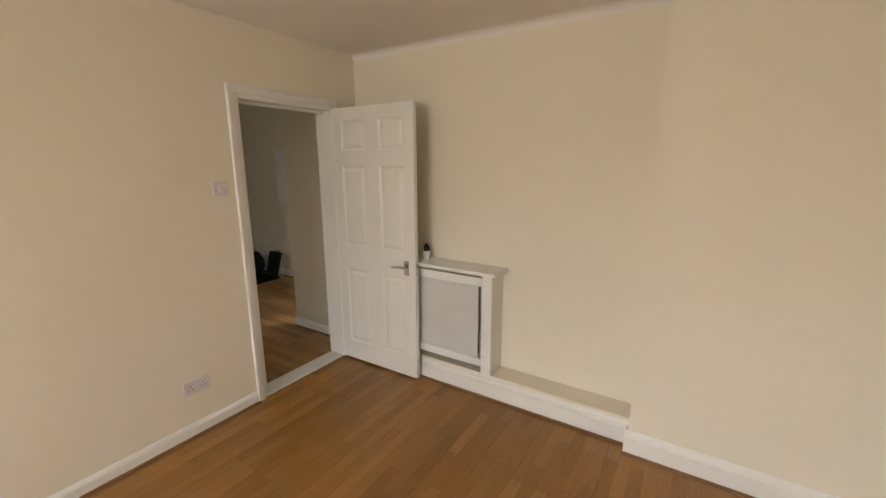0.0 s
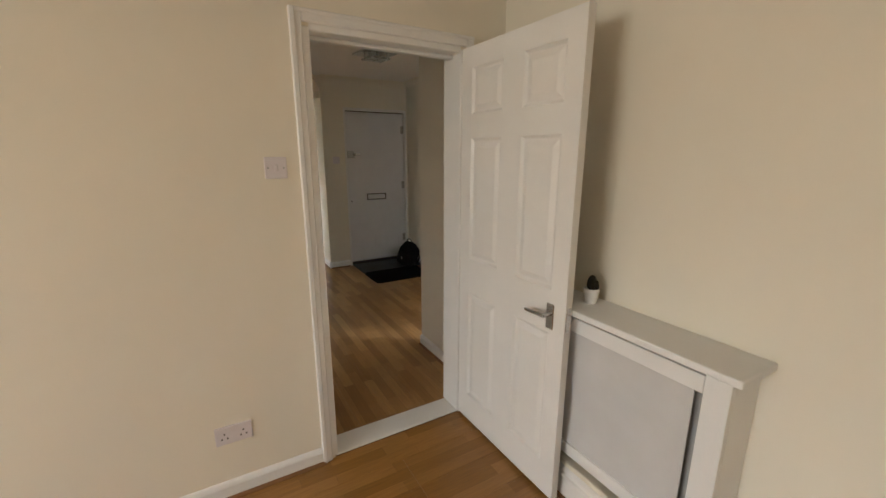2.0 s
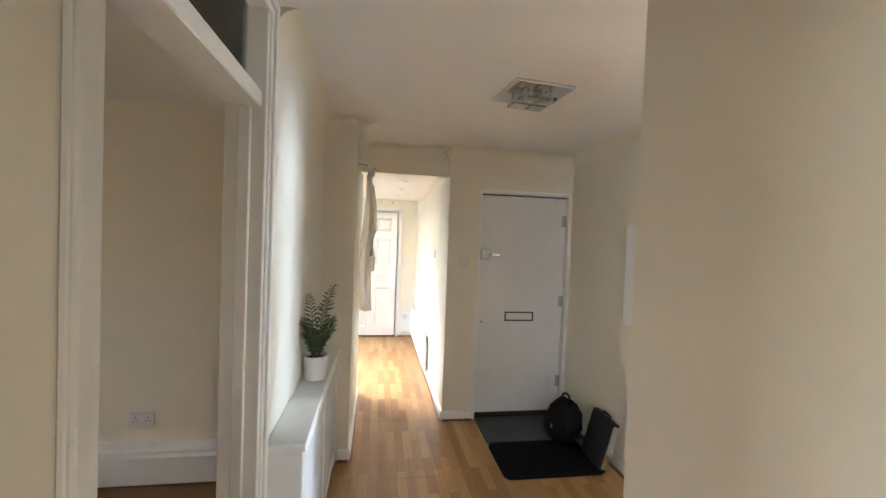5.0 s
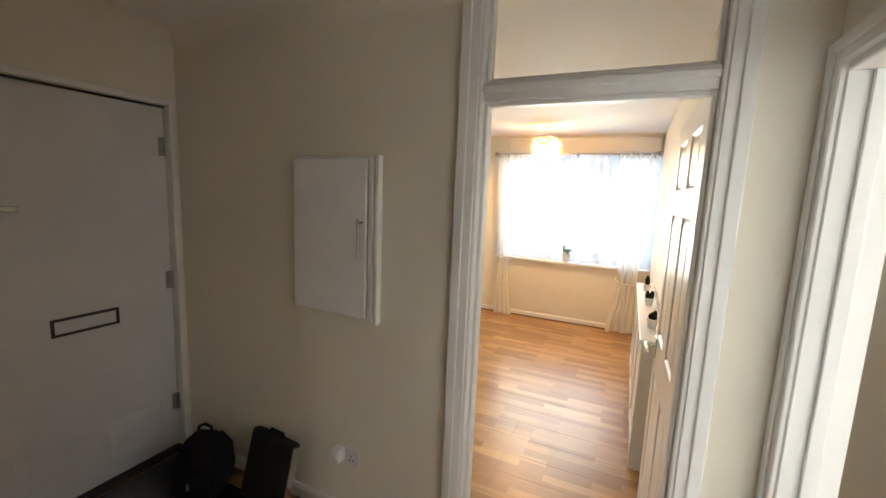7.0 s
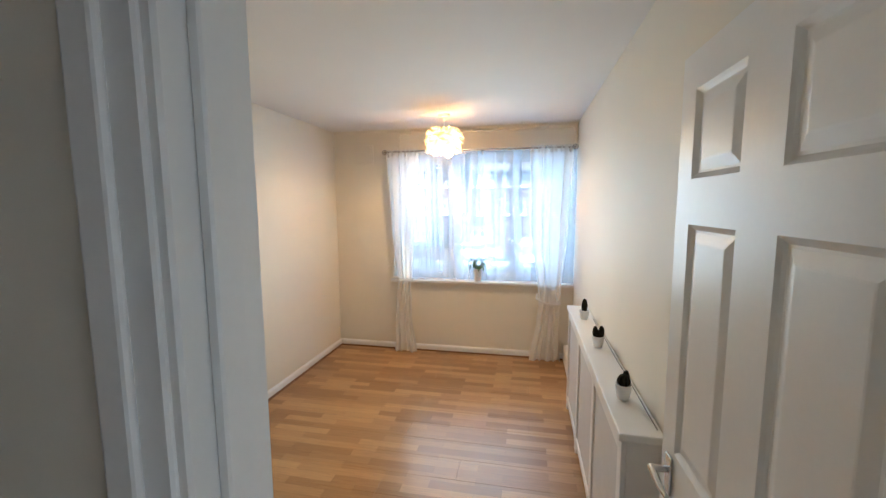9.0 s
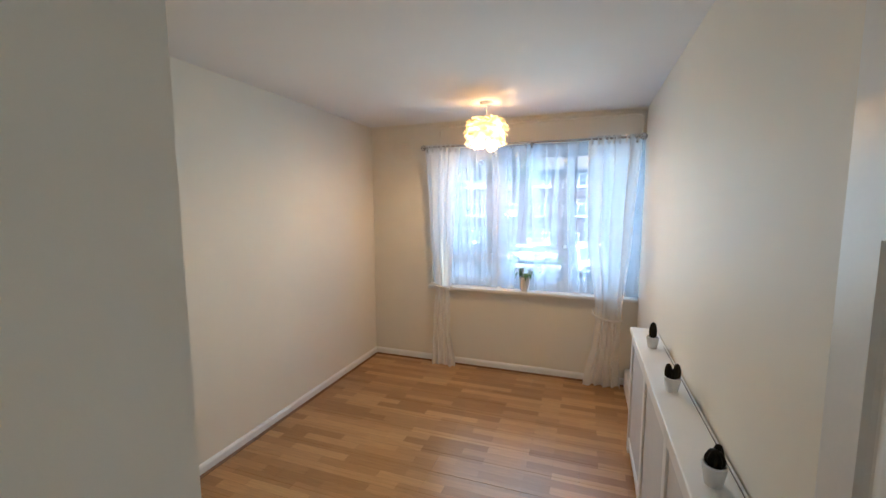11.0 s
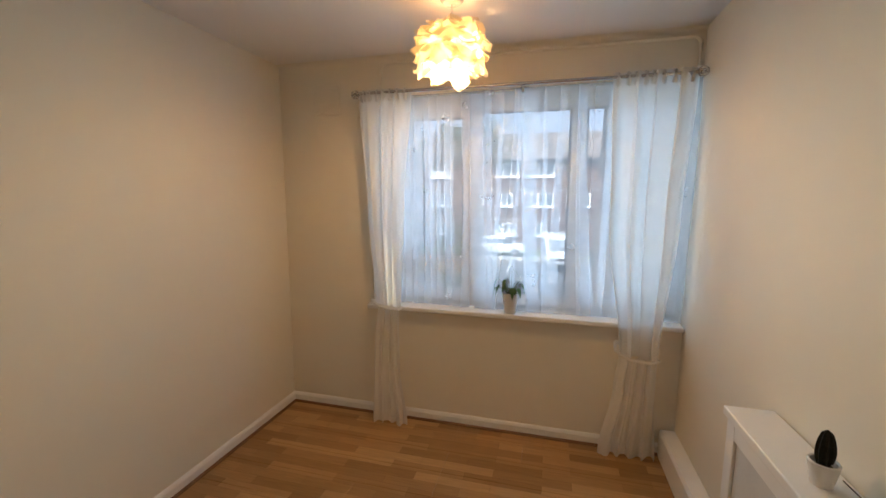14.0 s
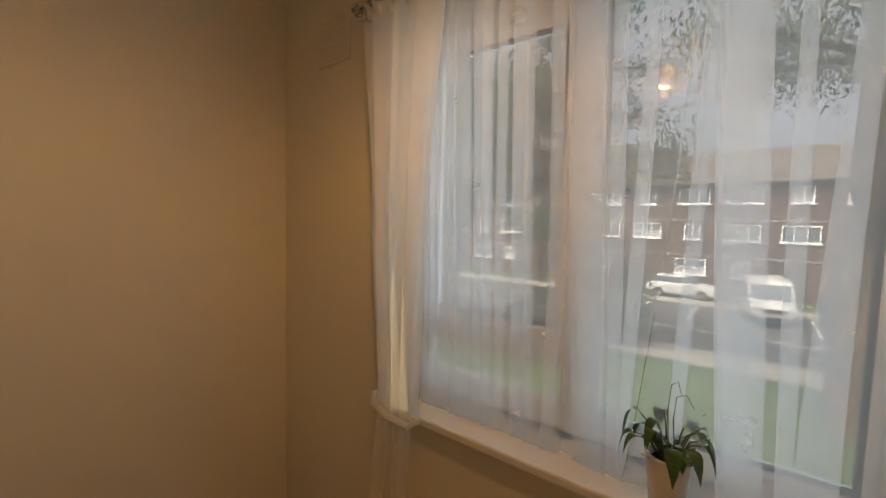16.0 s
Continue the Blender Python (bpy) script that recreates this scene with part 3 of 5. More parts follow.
leaf_l = thing("door_5", pose(-2.810, 4.47, 0.010, 0, 0, 91.0), "white moulded six-panel door standing wide open beside the radiator cover", "door", kind="structure")
panel_door(leaf_l)
lever(leaf_l, 0.690, 0.885, 1, -1, 0.035)
lever(leaf_l, 0.690, 0.885, -1, -1, 0.0)
for z in (0.2, 1.02, 1.72):
    h = part("hinge", cyl(bmesh.new(), (-0.006, -0.004, z), (-0.006, -0.004, z + 0.10), 0.007, n=10), BRASS, leaf_l, "dull brass hinge")
    part("hinge_leaf", box(-0.0015, 0.0, 0.002, 0.033, z, z + 0.10), BRASS, h)

# the bedroom doorway
d6 = thing("door_6", pose(0, 0, 0), "white painted frame of the open bedroom doorway", "door frame", kind="structure")
part("jamb", strip(-2.588, -2.448, 4.268, 4.290, 0.001, 2.0), GLOSS, d6)
part("jamb", strip(-2.588, -2.448, 3.496, 3.525, 0.001, 2.0), GLOSS, d6)
part("head", strip(-2.588, -2.448, 3.525, 4.268, 1.972, 2.004), GLOSS, d6)
part("door_stop", strip(-2.540, -2.505, 4.254, 4.268, 0.001, 1.972, 0.003), GLOSS, d6)
bm = box(-2.602, -2.58, 4.275, 4.345, 0.001, 2.06, bevel=0.004)
bx(bm, -2.610, -2.600, 4.305, 4.343, 0.001, 2.058, 0.004)
part("architrave", bm, GLOSS, d6)
part("architrave", strip(-2.602, -2.58, 3.435, 3.505, 0.001, 2.06), GLOSS, d6)
bm = box(-2.602, -2.58, 3.5055, 4.2745, 1.994, 2.06, bevel=0.004)
bx(bm, -2.610, -2.600, 3.437, 4.3045, 2.024, 2.057, 0.004)
part("architrave_head", bm, GLOSS, d6)

# the side room doorway with its fanlight
d7 = thing("door_7", pose(0, 0, 0), "white painted frame of the open side room doorway with fanlight", "door frame", kind="structure")
part("jamb", strip(-3.345, -3.312, 2.085, 2.215, 0.001, 2.38), GLOSS, d7)
part("jamb", strip(-2.518, -2.485, 2.085, 2.215, 0.001, 2.38), GLOSS, d7)
part("head", strip(-3.312, -2.518, 2.085, 2.215, 2.355, 2.385), GLOSS, d7)
part("door_stop", strip(-3.312, -3.298, 2.13, 2.17, 0.001, 2.03), GLOSS, d7)
part("transom", strip(-3.3115, -2.5185, 2.09, 2.20, 2.03, 2.085), GLOSS, d7)
pane = part("fanlight_pane", box(-3.311, -2.519, 2.148, 2.152, 2.086, 2.354), PANE, d7, "clear fanlight glass")
pane.visible_shadow = False
architrave_y(d7, -3.328, -2.502, 2.21, 1, 2.345, 0.06)

# the door at the corridor's end
leaf_e = thing("door_8", pose(-8.44, 2.89, 0.025, 0, 0, 270), "white six-panel door, shut, at the corridor end", "door", kind="structure")
panel_door(leaf_e)
lever(leaf_e, 0.69, 0.95, 1, -1, 0.035)
d9 = thing("door_9", pose(0, 0, 0), "white painted frame of the corridor end door", "door frame", kind="structure")
part("architrave", strip(-8.45, -8.43, 2.907, 2.965, 0.001, 2.09), GLOSS, d9)
part("architrave", strip(-8.45, -8.43, 2.07, 2.128, 0.001, 2.09), GLOSS, d9)
part("architrave_head", strip(-8.45, -8.43, 2.1285, 2.9065, 2.03, 2.09), GLOSS, d9)
# dark box painted as the shade below the leaf
part("threshold", box(-8.53, -8.42, 2.13, 2.905, 0.001, 0.018), SLOT, d9, "dark strip in place of the shaded gap under the door")


# windows
def casement(parent, x0, x1, z0, z1, y, w=0.055, t=0.06, sash=True):
    """One light: a frame of four bars with mitred look, a bead and a pane."""
    f = bmesh.new()
    for a in ((x0, x0 + w, z0, z1), (x1 - w, x1, z0, z1), (x0 + w, x1 - w, z0, z0 + w), (x0 + w, x1 - w, z1 - w, z1)):
        bx(f, a[0], a[1], y - t / 2, y + t / 2, a[2], a[3], 0.004)
    fr = part("sash", f, UPVC, parent)
    g = bmesh.new()
    b = 0.012
    for a in ((x0 + w, x0 + w + b, z0 + w, z1 - w), (x1 - w - b, x1 - w, z0 + w, z1 - w), (x0 + w + b, x1 - w - b, z0 + w, z0 + w + b), (x0 + w + b, x1 - w - b, z1 - w - b, z1 - w)):
        bx(g, a[0], a[1], y - t * 0.36, y - t * 0.1, a[2], a[3])
    part("glazing_bead", g, SLOT if sash else UPVC, fr, "dark rubber glazing seal" if sash else "")
    p = part("pane", box(x0 + w, x1 - w, y - 0.003, y + 0.003, z0 + w, z1 - w), PANE, fr, "clear window glass")
    p.visible_shadow = False


def window(name, x0, x1, label, bars):
    w = thing(name, pose(0, 0, 0), label, "window", kind="structure")
    y = 8.455
    bm = bmesh.new()
    for a in ((x0, x0 + 0.05, 0.82, 2.17), (x1 - 0.05, x1, 0.82, 2.17), (x0 + 0.05, x1 - 0.05, 0.82, 0.87), (x0 + 0.05, x1 - 0.05, 2.10, 2.17)):
        bx(bm, a[0], a[1], y - 0.035, y + 0.035, a[2], a[3], 0.004)
    part("window_frame", bm, UPVC, w, "white plastic window frame")
    for x in bars:
        part("mullion", strip(x - 0.02, x + 0.02, y - 0.035, y + 0.035, 0.8705, 2.0995), UPVC, w)
    edges = [x0 + 0.05] + [v for x in bars for v in (x - 0.02, x + 0.02)] + [x1 - 0.05]
    for k in range(0, len(edges), 2):
        a, b = edges[k] + 0.001, edges[k + 1] - 0.001
        if k == 0:
            part("mullion", strip(a, b, y - 0.035, y + 0.035, 1.046, 1.089), UPVC, w)
            casement(w, a, b, 0.871, 1.045, y - 0.005, 0.022, 0.05, False)
            casement(w, a, b, 1.090, 2.099, y - 0.012, 0.046)
        else:
            casement(w, a, b, 0.871, 2.099, y - 0.008, 0.022)
    bm = box(x0 - 0.035 if name == "window_1" else x0, x1 - 0.002, 8.222, 8.415, 0.776, 0.806, bevel=0.007, seg=2)
    part("window_sill", bm, GLOSS, w, "white painted window board with rounded nose")
    part("outer_sill", strip(x0 - 0.03, x1 + 0.03, 8.49, 8.60, 0.785, 0.815), UPVC, w, "white outer sill")
    return w


window("window_1", -4.68, -2.767, "wide white plastic window of three lights behind net curtains", (-4.02, -3.37))
window("window_2", -0.92, 0.9, "white plastic bedroom window above a radiator cover", (-0.30, 0.30))
# plaster bead that frames the window head
bm = bmesh.new()
pts = [(-4.60, 8.262, 2.20), (-4.60, 8.262, 2.33)] + [(-4.56 - 0.04 * math.cos(radians(a)), 8.262, 2.33 + 0.045 * math.sin(radians(a))) for a in (25, 50, 75, 90)]
pts += [(-2.83, 8.262, 2.375)] + [(-2.83 + 0.04 * math.sin(radians(a)), 8.262, 2.335 + 0.04 * math.cos(radians(a))) for a in (25, 50, 75, 90)] + [(-2.79, 8.262, 2.22)]
tube(bm, pts, 0.011, 8)
tagged(link("trim", bm, CREAM, smooth=True), "thin painted plaster bead round the window head", "trim", kind="structure")


# ---- things: first room ----
def radiator_cover(name, m, length, height, depth, bays, label, over=0.03, top_t=0.028, low=0.0, stile=0.06, slot=True, open_bottom=False):
    """A painted cabinet round a radiator: front at y 0, back at y depth, running along x."""
    e = thing(name, m, label, "radiator cover")
    part("top", box(-over, length + over, -over, depth, height - top_t, height, bevel=0.005, seg=2), SATIN, e)
    h = height - top_t
    part("side", box(0, 0.018, 0.0185, depth, low, h), SATIN, e)
    part("side", box(length - 0.018, length, 0.0185, depth, low, h), SATIN, e)
    sx = [k * (length - stile) / bays for k in range(bays + 1)]
    for k, x in enumerate(sx):
        part("stile", box(x, x + stile, 0, 0.018, low, h, bevel=0.002), SATIN, e)
    gap = 0.022 if slot else 0.0
    for a, b in zip(sx, sx[1:]):
        x0, x1 = a + stile + 0.0005, b - 0.0005
        part("rail", box(x0, x1, 0, 0.018, h - gap - 0.06, h - gap, bevel=0.002), SATIN, e)
        lo = low + (0.05 if open_bottom else 0.02)
        bm = bmesh.new()
        if open_bottom:
            bx(bm, x0, x1, 0, 0.018, lo, lo + 0.055, 0.002)
        else:
            n = 14
            arch = [(x0, lo + 0.085), (x1, lo + 0.085)] + [(x1 - (x1 - x0) * k / n, lo + 0.02 + 0.03 * min(1.0, 6 * min(k / n, 1 - k / n)) - 0.04 * (1 if k in (0, n) else 0)) for k in range(n + 1)]
            prism(bm, arch, (0, 0, 0), (0, 0.018, 0), (1, 0, 0), (0, 0, 1))
        part("bottom_rail", bm, SATIN, e)
        z0 = lo + (0.055 if open_bottom else 0.085)
        part("grille", box(x0, x1 - (0.028 if open_bottom else 0.0), 0.010, 0.014, z0, h - gap - 0.06), GRILLE, e, "fine perforated white grille")
        part("radiator_panel", box(x0 + 0.01, x1 - 0.01, 0.05, min(depth - 0.02, 0.10), low + 0.12, h - 0.09, bevel=0.006), RADIATOR, e, "grey-white panel radiator inside")
    return e


bm = bmesh.new()
prism(bm, [(0, 0), (0.017, 0), (0.017, 0.105), (0.010, 0.115), (0.010, 0.130), (0.004, 0.142), (0, 0.148)], (-1.905, 3.122, 0.001), (0.2795, 3.122, 0.001), (0, -1, 0), (0, 0, 1))
sk = tagged(link("baseboard", bm, GLOSS), "tall white moulded skirting on the pipe boxing", "skirting board", kind="structure")
part("scotia", box(-1.905, 0.263, 3.090, 3.1045, 0.001, 0.014), SCOTIA, sk, "brown oak bead along the floor")
boxing = tagged(link("trim", box(-1.905, 0.2795, 3.1222, 3.289, 0.001, 0.169, bevel=0.004), CREAM), "cream painted pipe boxing along the wall", "boxing", kind="structure")
baseboard((0.2645, 3.045), (2.2, 3.045), (0, -1), 1.7)
baseboard((0.28, 3.046), (0.28, 3.104), (-1, 0), 1.7, False)
radiator_cover("radiator_cover", pose(-1.49, 3.112, 0.170), 0.885, 0.735, 0.176, 1, "white painted radiator cover with perforated grille on the pipe boxing", 0.035, 0.026, 0.0, 0.075, True, True)


def plate(name, m, kind, label, category):
    """A moulded accessory plate on a wall: face looks along -y from y 0."""
    e = thing(name, m, label, category)
    w = 0.146 if kind == "double" else 0.086
    part("face_plate", box(-w / 2, w / 2, -0.009, 0, -0.043, 0.043, bevel=0.003, seg=2), PLASTIC, e)
    if kind == "switch":
        part("rocker", box(-0.007, 0.007, -0.013, -0.009, -0.013, 0.013, bevel=0.002), PLASTIC, e)
        for x in (-0.03, 0.03):
            part("screw", cyl(bmesh.new(), (x, -0.0098, 0), (x, -0.009, 0), 0.004, n=10), STEEL, e, "small steel screw")
    else:
        for cx in ((-0.037, 0.037) if kind == "double" else (0,)):
            for hx, hz in ((0, 0.008), (-0.011, -0.014), (0.011, -0.014)):
                # flat dark chips carry the shade inside the holes
                part("pin_hole", box(cx + hx - 0.003, cx + hx + 0.003, -0.0095, -0.009, hz - 0.004, hz + 0.004), SLOT, e, "dark chip in place of a shaded pin hole")
            part("rocker", box(cx - 0.008, cx + 0.008, -0.012, -0.009, 0.022, 0.036, bevel=0.002), PLASTIC, e)
    return e


plate("light_switch", pose(-1.925, 2.131, 1.452, 0, 0, 90), "switch", "white plastic single light switch on cream wall", "light switch")
plate("wall_socket", pose(-1.925, 1.858, 0.315, 0, 0, 90), "double", "white plastic double socket low on cream wall", "wall socket")


def pot(parent, r0, r1, h, square=False, mat=None):
    bm = bmesh.new()
    if square:
        bmesh.ops.create_cone(bm, cap_ends=True, segments=4, radius1=r0 * 1.32, radius2=r1 * 1.32, depth=h, matrix=pose(0, 0, h / 2, 0, 0, 45))
        bmesh.ops.bevel(bm, geom=[e for e in bm.edges], offset=0.005, segments=2, affect="EDGES", profile=0.5)
    else:
        lathe(bm, [(r0 * 0.93, 0), (r0, 0.006), (r1, h - 0.004), (r1 - 0.003, h), (r1 - 0.007, h - 0.002), (r1 - 0.009, h - 0.018)])
    p = part("pot", bm, mat or CERAMIC, parent, "white ceramic pot", smooth=not square)
    if square:
        part("soil", box(-r1 * 0.78, r1 * 0.78, -r1 * 0.78, r1 * 0.78, h - 0.004, h + 0.002), SOIL, parent, "dark soil")
    else:
        part("soil", lathe(bmesh.new(), [(0.002, h - 0.022), (r1 - 0.008, h - 0.020), (r1 * 0.5, h - 0.012), (0.002, h - 0.010)], 20), SOIL, parent, "dark soil")
    return p


def column(parent, x, y, z, r, h, lean=0.0, ribs=9):
    """A ribbed cactus stem with a rounded top."""
    bm = bmesh.new()
    rows, n = 9, ribs * 4
    rings = []
    for i in range(rows + 1):
        f = i / rows
        rad = r * (0.78 + 0.3 * math.sin(math.pi * min(1, f * 1.15 + 0.1))) * (math.sqrt(max(0.0, 1 - max(0, (f - 0.72) / 0.28) ** 2)) if f > 0.72 else 1)
        rad = max(rad, r * 0.06)
        rings.append([bm.verts.new((x + lean * f + rad * (1 + 0.13 * math.cos(ribs * 6.28319 * k / n)) * math.cos(6.28319 * k / n), y + rad * (1 + 0.13 * math.cos(ribs * 6.28319 * k / n)) * math.sin(6.28319 * k / n), z + h * f)) for k in range(n)])
    for a, b in zip(rings, rings[1:]):
        for k in range(n):
            bm.faces.new((a[k], a[(k + 1) % n], b[(k + 1) % n], b[k]))
    bm.faces.new(rings[-1])
    part("cactus_stem", bm, CACTUS, parent, "dark green ribbed cactus stem", smooth=True)


def cactus(m, stems, label):
    e = thing("cactus", m, label, "potted cactus", "small cacti in white pots")
    pot(e, 0.024, 0.033, 0.064)
    for s in stems:
        column(e, *s)
    return e


cactus(pose(-1.195, 3.21, 0.905, 0, 0, 20), [(0, 0, 0.06, 0.017, 0.06), (0.014, 0.005, 0.06, 0.012, 0.04)], "small dark cactus in a white pot behind the door")


# ---- things: hall ----
hl = thing("ceiling_light", pose(-3.965, 3.385, C, 0, 0, 6), "unlit square chrome ceiling light with pressed glass pieces", "ceiling light")
part("base_plate", box(-0.165, 0.165, -0.165, 0.165, -0.022, 0, bevel=0.004, seg=2), CHROME, hl, "chrome square plate")
for x in (-0.075, 0.075):
    for y in (-0.075, 0.075):
        part("rod", cyl(bmesh.new(), (x, y, -0.075), (x, y, -0.022), 0.007, n=10), STEEL, hl)
        part("lamp_holder", cyl(bmesh.new(), (x * 0.5, y * 0.5, -0.052), (x * 0.5, y * 0.5, -0.022), 0.016, n=14), STEEL, hl)
for x in (-1, 1):
    for y in (-1, 1):
        part("glass_tile", box(x * 0.052 - 0.048, x * 0.052 + 0.048, y * 0.052 - 0.048, y * 0.052 + 0.048, -0.088, -0.064, bevel=0.006, seg=2), ICE, hl, "clear pressed glass tile")

hl.scale = (1, 1, 0.74)

cp = thing("meter_cupboard", pose(-0.032, 0, 0), "white painted meter cupboard door with a steel bar handle", "cupboard")
part("door", box(-4.445, -4.030, 4.322, 4.342, 1.062, 1.762, bevel=0.004), GLOSS, cp)
for a in ((-4.022, -3.998, 1.045, 1.774), (-3.992, -3.972, 1.04, 1.778)):
    part("frame_bar", box(a[0], a[1], 4.325, 4.3598, a[2], a[3], bevel=0.005, seg=2), GLOSS, cp)
part("frame_bar", box(-4.45, -4.023, 4.335, 4.3598, 1.763, 1.776, bevel=0.003), GLOSS, cp)
part("frame_back", box(-4.44, -4.024, 4.3425, 4.3598, 1.07, 1.755), GLOSS, cp)
bm = cyl(bmesh.new(), (-4.050, 4.29, 1.338), (-4.050, 4.29, 1.508), 0.006, n=12)
for z in (1.355, 1.491):
    cyl(bm, (-4.050, 4.29, z), (-4.050, 4.322, z), 0.005, n=10)
part("handle", bm, STEEL, cp, "steel bar handle", smooth=True)

plate("wall_socket", pose(-4.15, 4.36, 0.345, 0, 0, 0), "single", "white plastic single socket on the hall wall", "wall socket")
pg = thing("plug_adapter", pose(-4.20, 4.35, 0.365, 0, 0, 0), "white plastic plug-in unit pushed into the socket", "plug")
part("body", box(-0.03, 0.022, -0.058, -0.003, -0.03, 0.036, bevel=0.010, seg=3), CERAMIC, pg)
part("front", lathe(bmesh.new(), [(0.002, 0), (0.020, 0), (0.020, 0.006), (0.014, 0.010), (0.002, 0.010)], 20), PLASTIC, pg).matrix_local = pose(-0.004, -0.058, 0.006, 90, 0, 0)
plate("light_switch", pose(-5.375, 3.355, 1.42, 0, 0, 90), "switch", "white plastic light switch beside the front door", "light switch")

mg = thing("door_mat", pose(0, 0, 0), "dark grey ribbed door mat against the front door", "door mat")
part("mat_pad", box(-5.372, -4.93, 3.50, 4.34, 0.001, 0.012, bevel=0.003), MAT_GREY, mg)
bm = bmesh.new()
for k in range(27):
    x = -5.365 + k * 0.016
    bx(bm, x, x + 0.008, 3.505, 4.335, 0.012, 0.0145)
part("ribs", bm, MAT_GREY, mg)
mb = thing("door_mat", pose(0, 0, 0), "black rubber-backed door mat on the laminate", "door mat")
ring = []
for cx, cy, a0 in ((-4.497, 4.188, 0), (-4.871, 4.188, 90), (-4.871, 3.555, 180), (-4.497, 3.555, 270)):
    ring += [(cx + 0.055 * math.cos(radians(a0 + a)), cy + 0.055 * math.sin(radians(a0 + a))) for a in (0, 22, 45, 68, 90)]
bm = prism(bmesh.new(), ring, (0, 0, 0.001), (0, 0, 0.013), (1, 0, 0), (0, 1, 0))
part("mat_pad", bm, MAT_BLACK, mb)
inner = [(-4.684 + (x + 4.684) * 0.90, 3.8715 + (y - 3.8715) * 0.94) for x, y in ring]
part("mat_surface", prism(bmesh.new(), inner, (0, 0, 0.013), (0, 0, 0.018), (1, 0, 0), (0, 1, 0)), MAT_BLACK, mb)

# black rucksack and case on the mats
bag = thing("rucksack", pose(-4.93, 4.135, 0.014, 0, 0, 28), "black nylon rucksack slumped on the door mat", "rucksack")
bm = bmesh.new()
bmesh.ops.create_icosphere(bm, subdivisions=4, radius=1)
for v in bm.verts:
    x, y, z = v.co
    s = 1 + 0.10 * noise.noise(Vector((x * 2.2, y * 2.2, z * 2.2))) + 0.04 * noise.noise(Vector((x * 7, y * 7, z * 7)))
    sx = (abs(x) ** 0.75) * (1 if x > 0 else -1)
    sy = (abs(y) ** 0.75) * (1 if y > 0 else -1)
    sz = (abs(z) ** 0.8) * (1 if z > 0 else -1)
    taper = 1 - 0.32 * max(0, sz)
    v.co = (0.145 * sx * s * taper, 0.105 * sy * s * taper + 0.02 * sz, max(0.0, 0.17 + 0.17 * sz * s))
part("body", bm, NYLON, bag, smooth=True)
bm = bmesh.new()
bmesh.ops.create_icosphere(bm, subdivisions=3, radius=1)
for v in bm.verts:
    x, y, z = v.co
    s = 1 + 0.08 * noise.noise(v.co * 3)
    v.co = (0.11 * s * x, -0.10 + 0.045 * s * y, 0.115 + 0.085 * s * z)
part("front_pocket", bm, NYLON, bag, smooth=True)
part("grab_handle", tube(bmesh.new(), [(-0.035, 0.03, 0.325), (-0.03, 0.03, 0.36), (0, 0.03, 0.374), (0.03, 0.03, 0.36), (0.035, 0.03, 0.325)], 0.008, 8), NYLON, bag, smooth=True)
for s in (-1, 1):
    part("strap", tube(bmesh.new(), [(s * 0.05, 0.09, 0.29), (s * 0.08, 0.135, 0.2), (s * 0.09, 0.13, 0.09), (s * 0.07, 0.09, 0.03)], 0.011, 8), NYLON, bag, smooth=True)
part("zip_pull", box(-0.005, 0.005, -0.150, -0.143, 0.13, 0.165, bevel=0.002), STEEL, bag, "steel zip pull")
cs = thing("case", pose(-4.605, 4.225, 0.015, -15, 0, -4), "flat black case with a silver edge leaning on the wall", "case")
part("body", box(-0.155, 0.155, -0.03, 0.025, 0.0, 0.345, bevel=0.012, seg=3), CASE, cs, smooth=True)
part("edge_strip", box(0.153, 0.159, -0.024, 0.018, 0.015, 0.33, bevel=0.002), CHROME, cs, "silver edge strip")
part("front_panel", box(-0.14, 0.14, -0.034, -0.0302, 0.02, 0.328, bevel=0.0015), CASE, cs)
part("carry_handle", tube(bmesh.new(), [(-0.05, 0, 0.343), (-0.045, 0, 0.362), (0.045, 0, 0.362), (0.05, 0, 0.343)], 0.007, 8), CASE, cs, smooth=True)

radiator_cover("radiator_cover", pose(-3.42, 2.345, 0.001, 0, 0, 180), 1.345, 0.835, 0.133, 2, "slim white radiator cover along the hall wall", 0.012, 0.03, 0.0, 0.06, False, False)

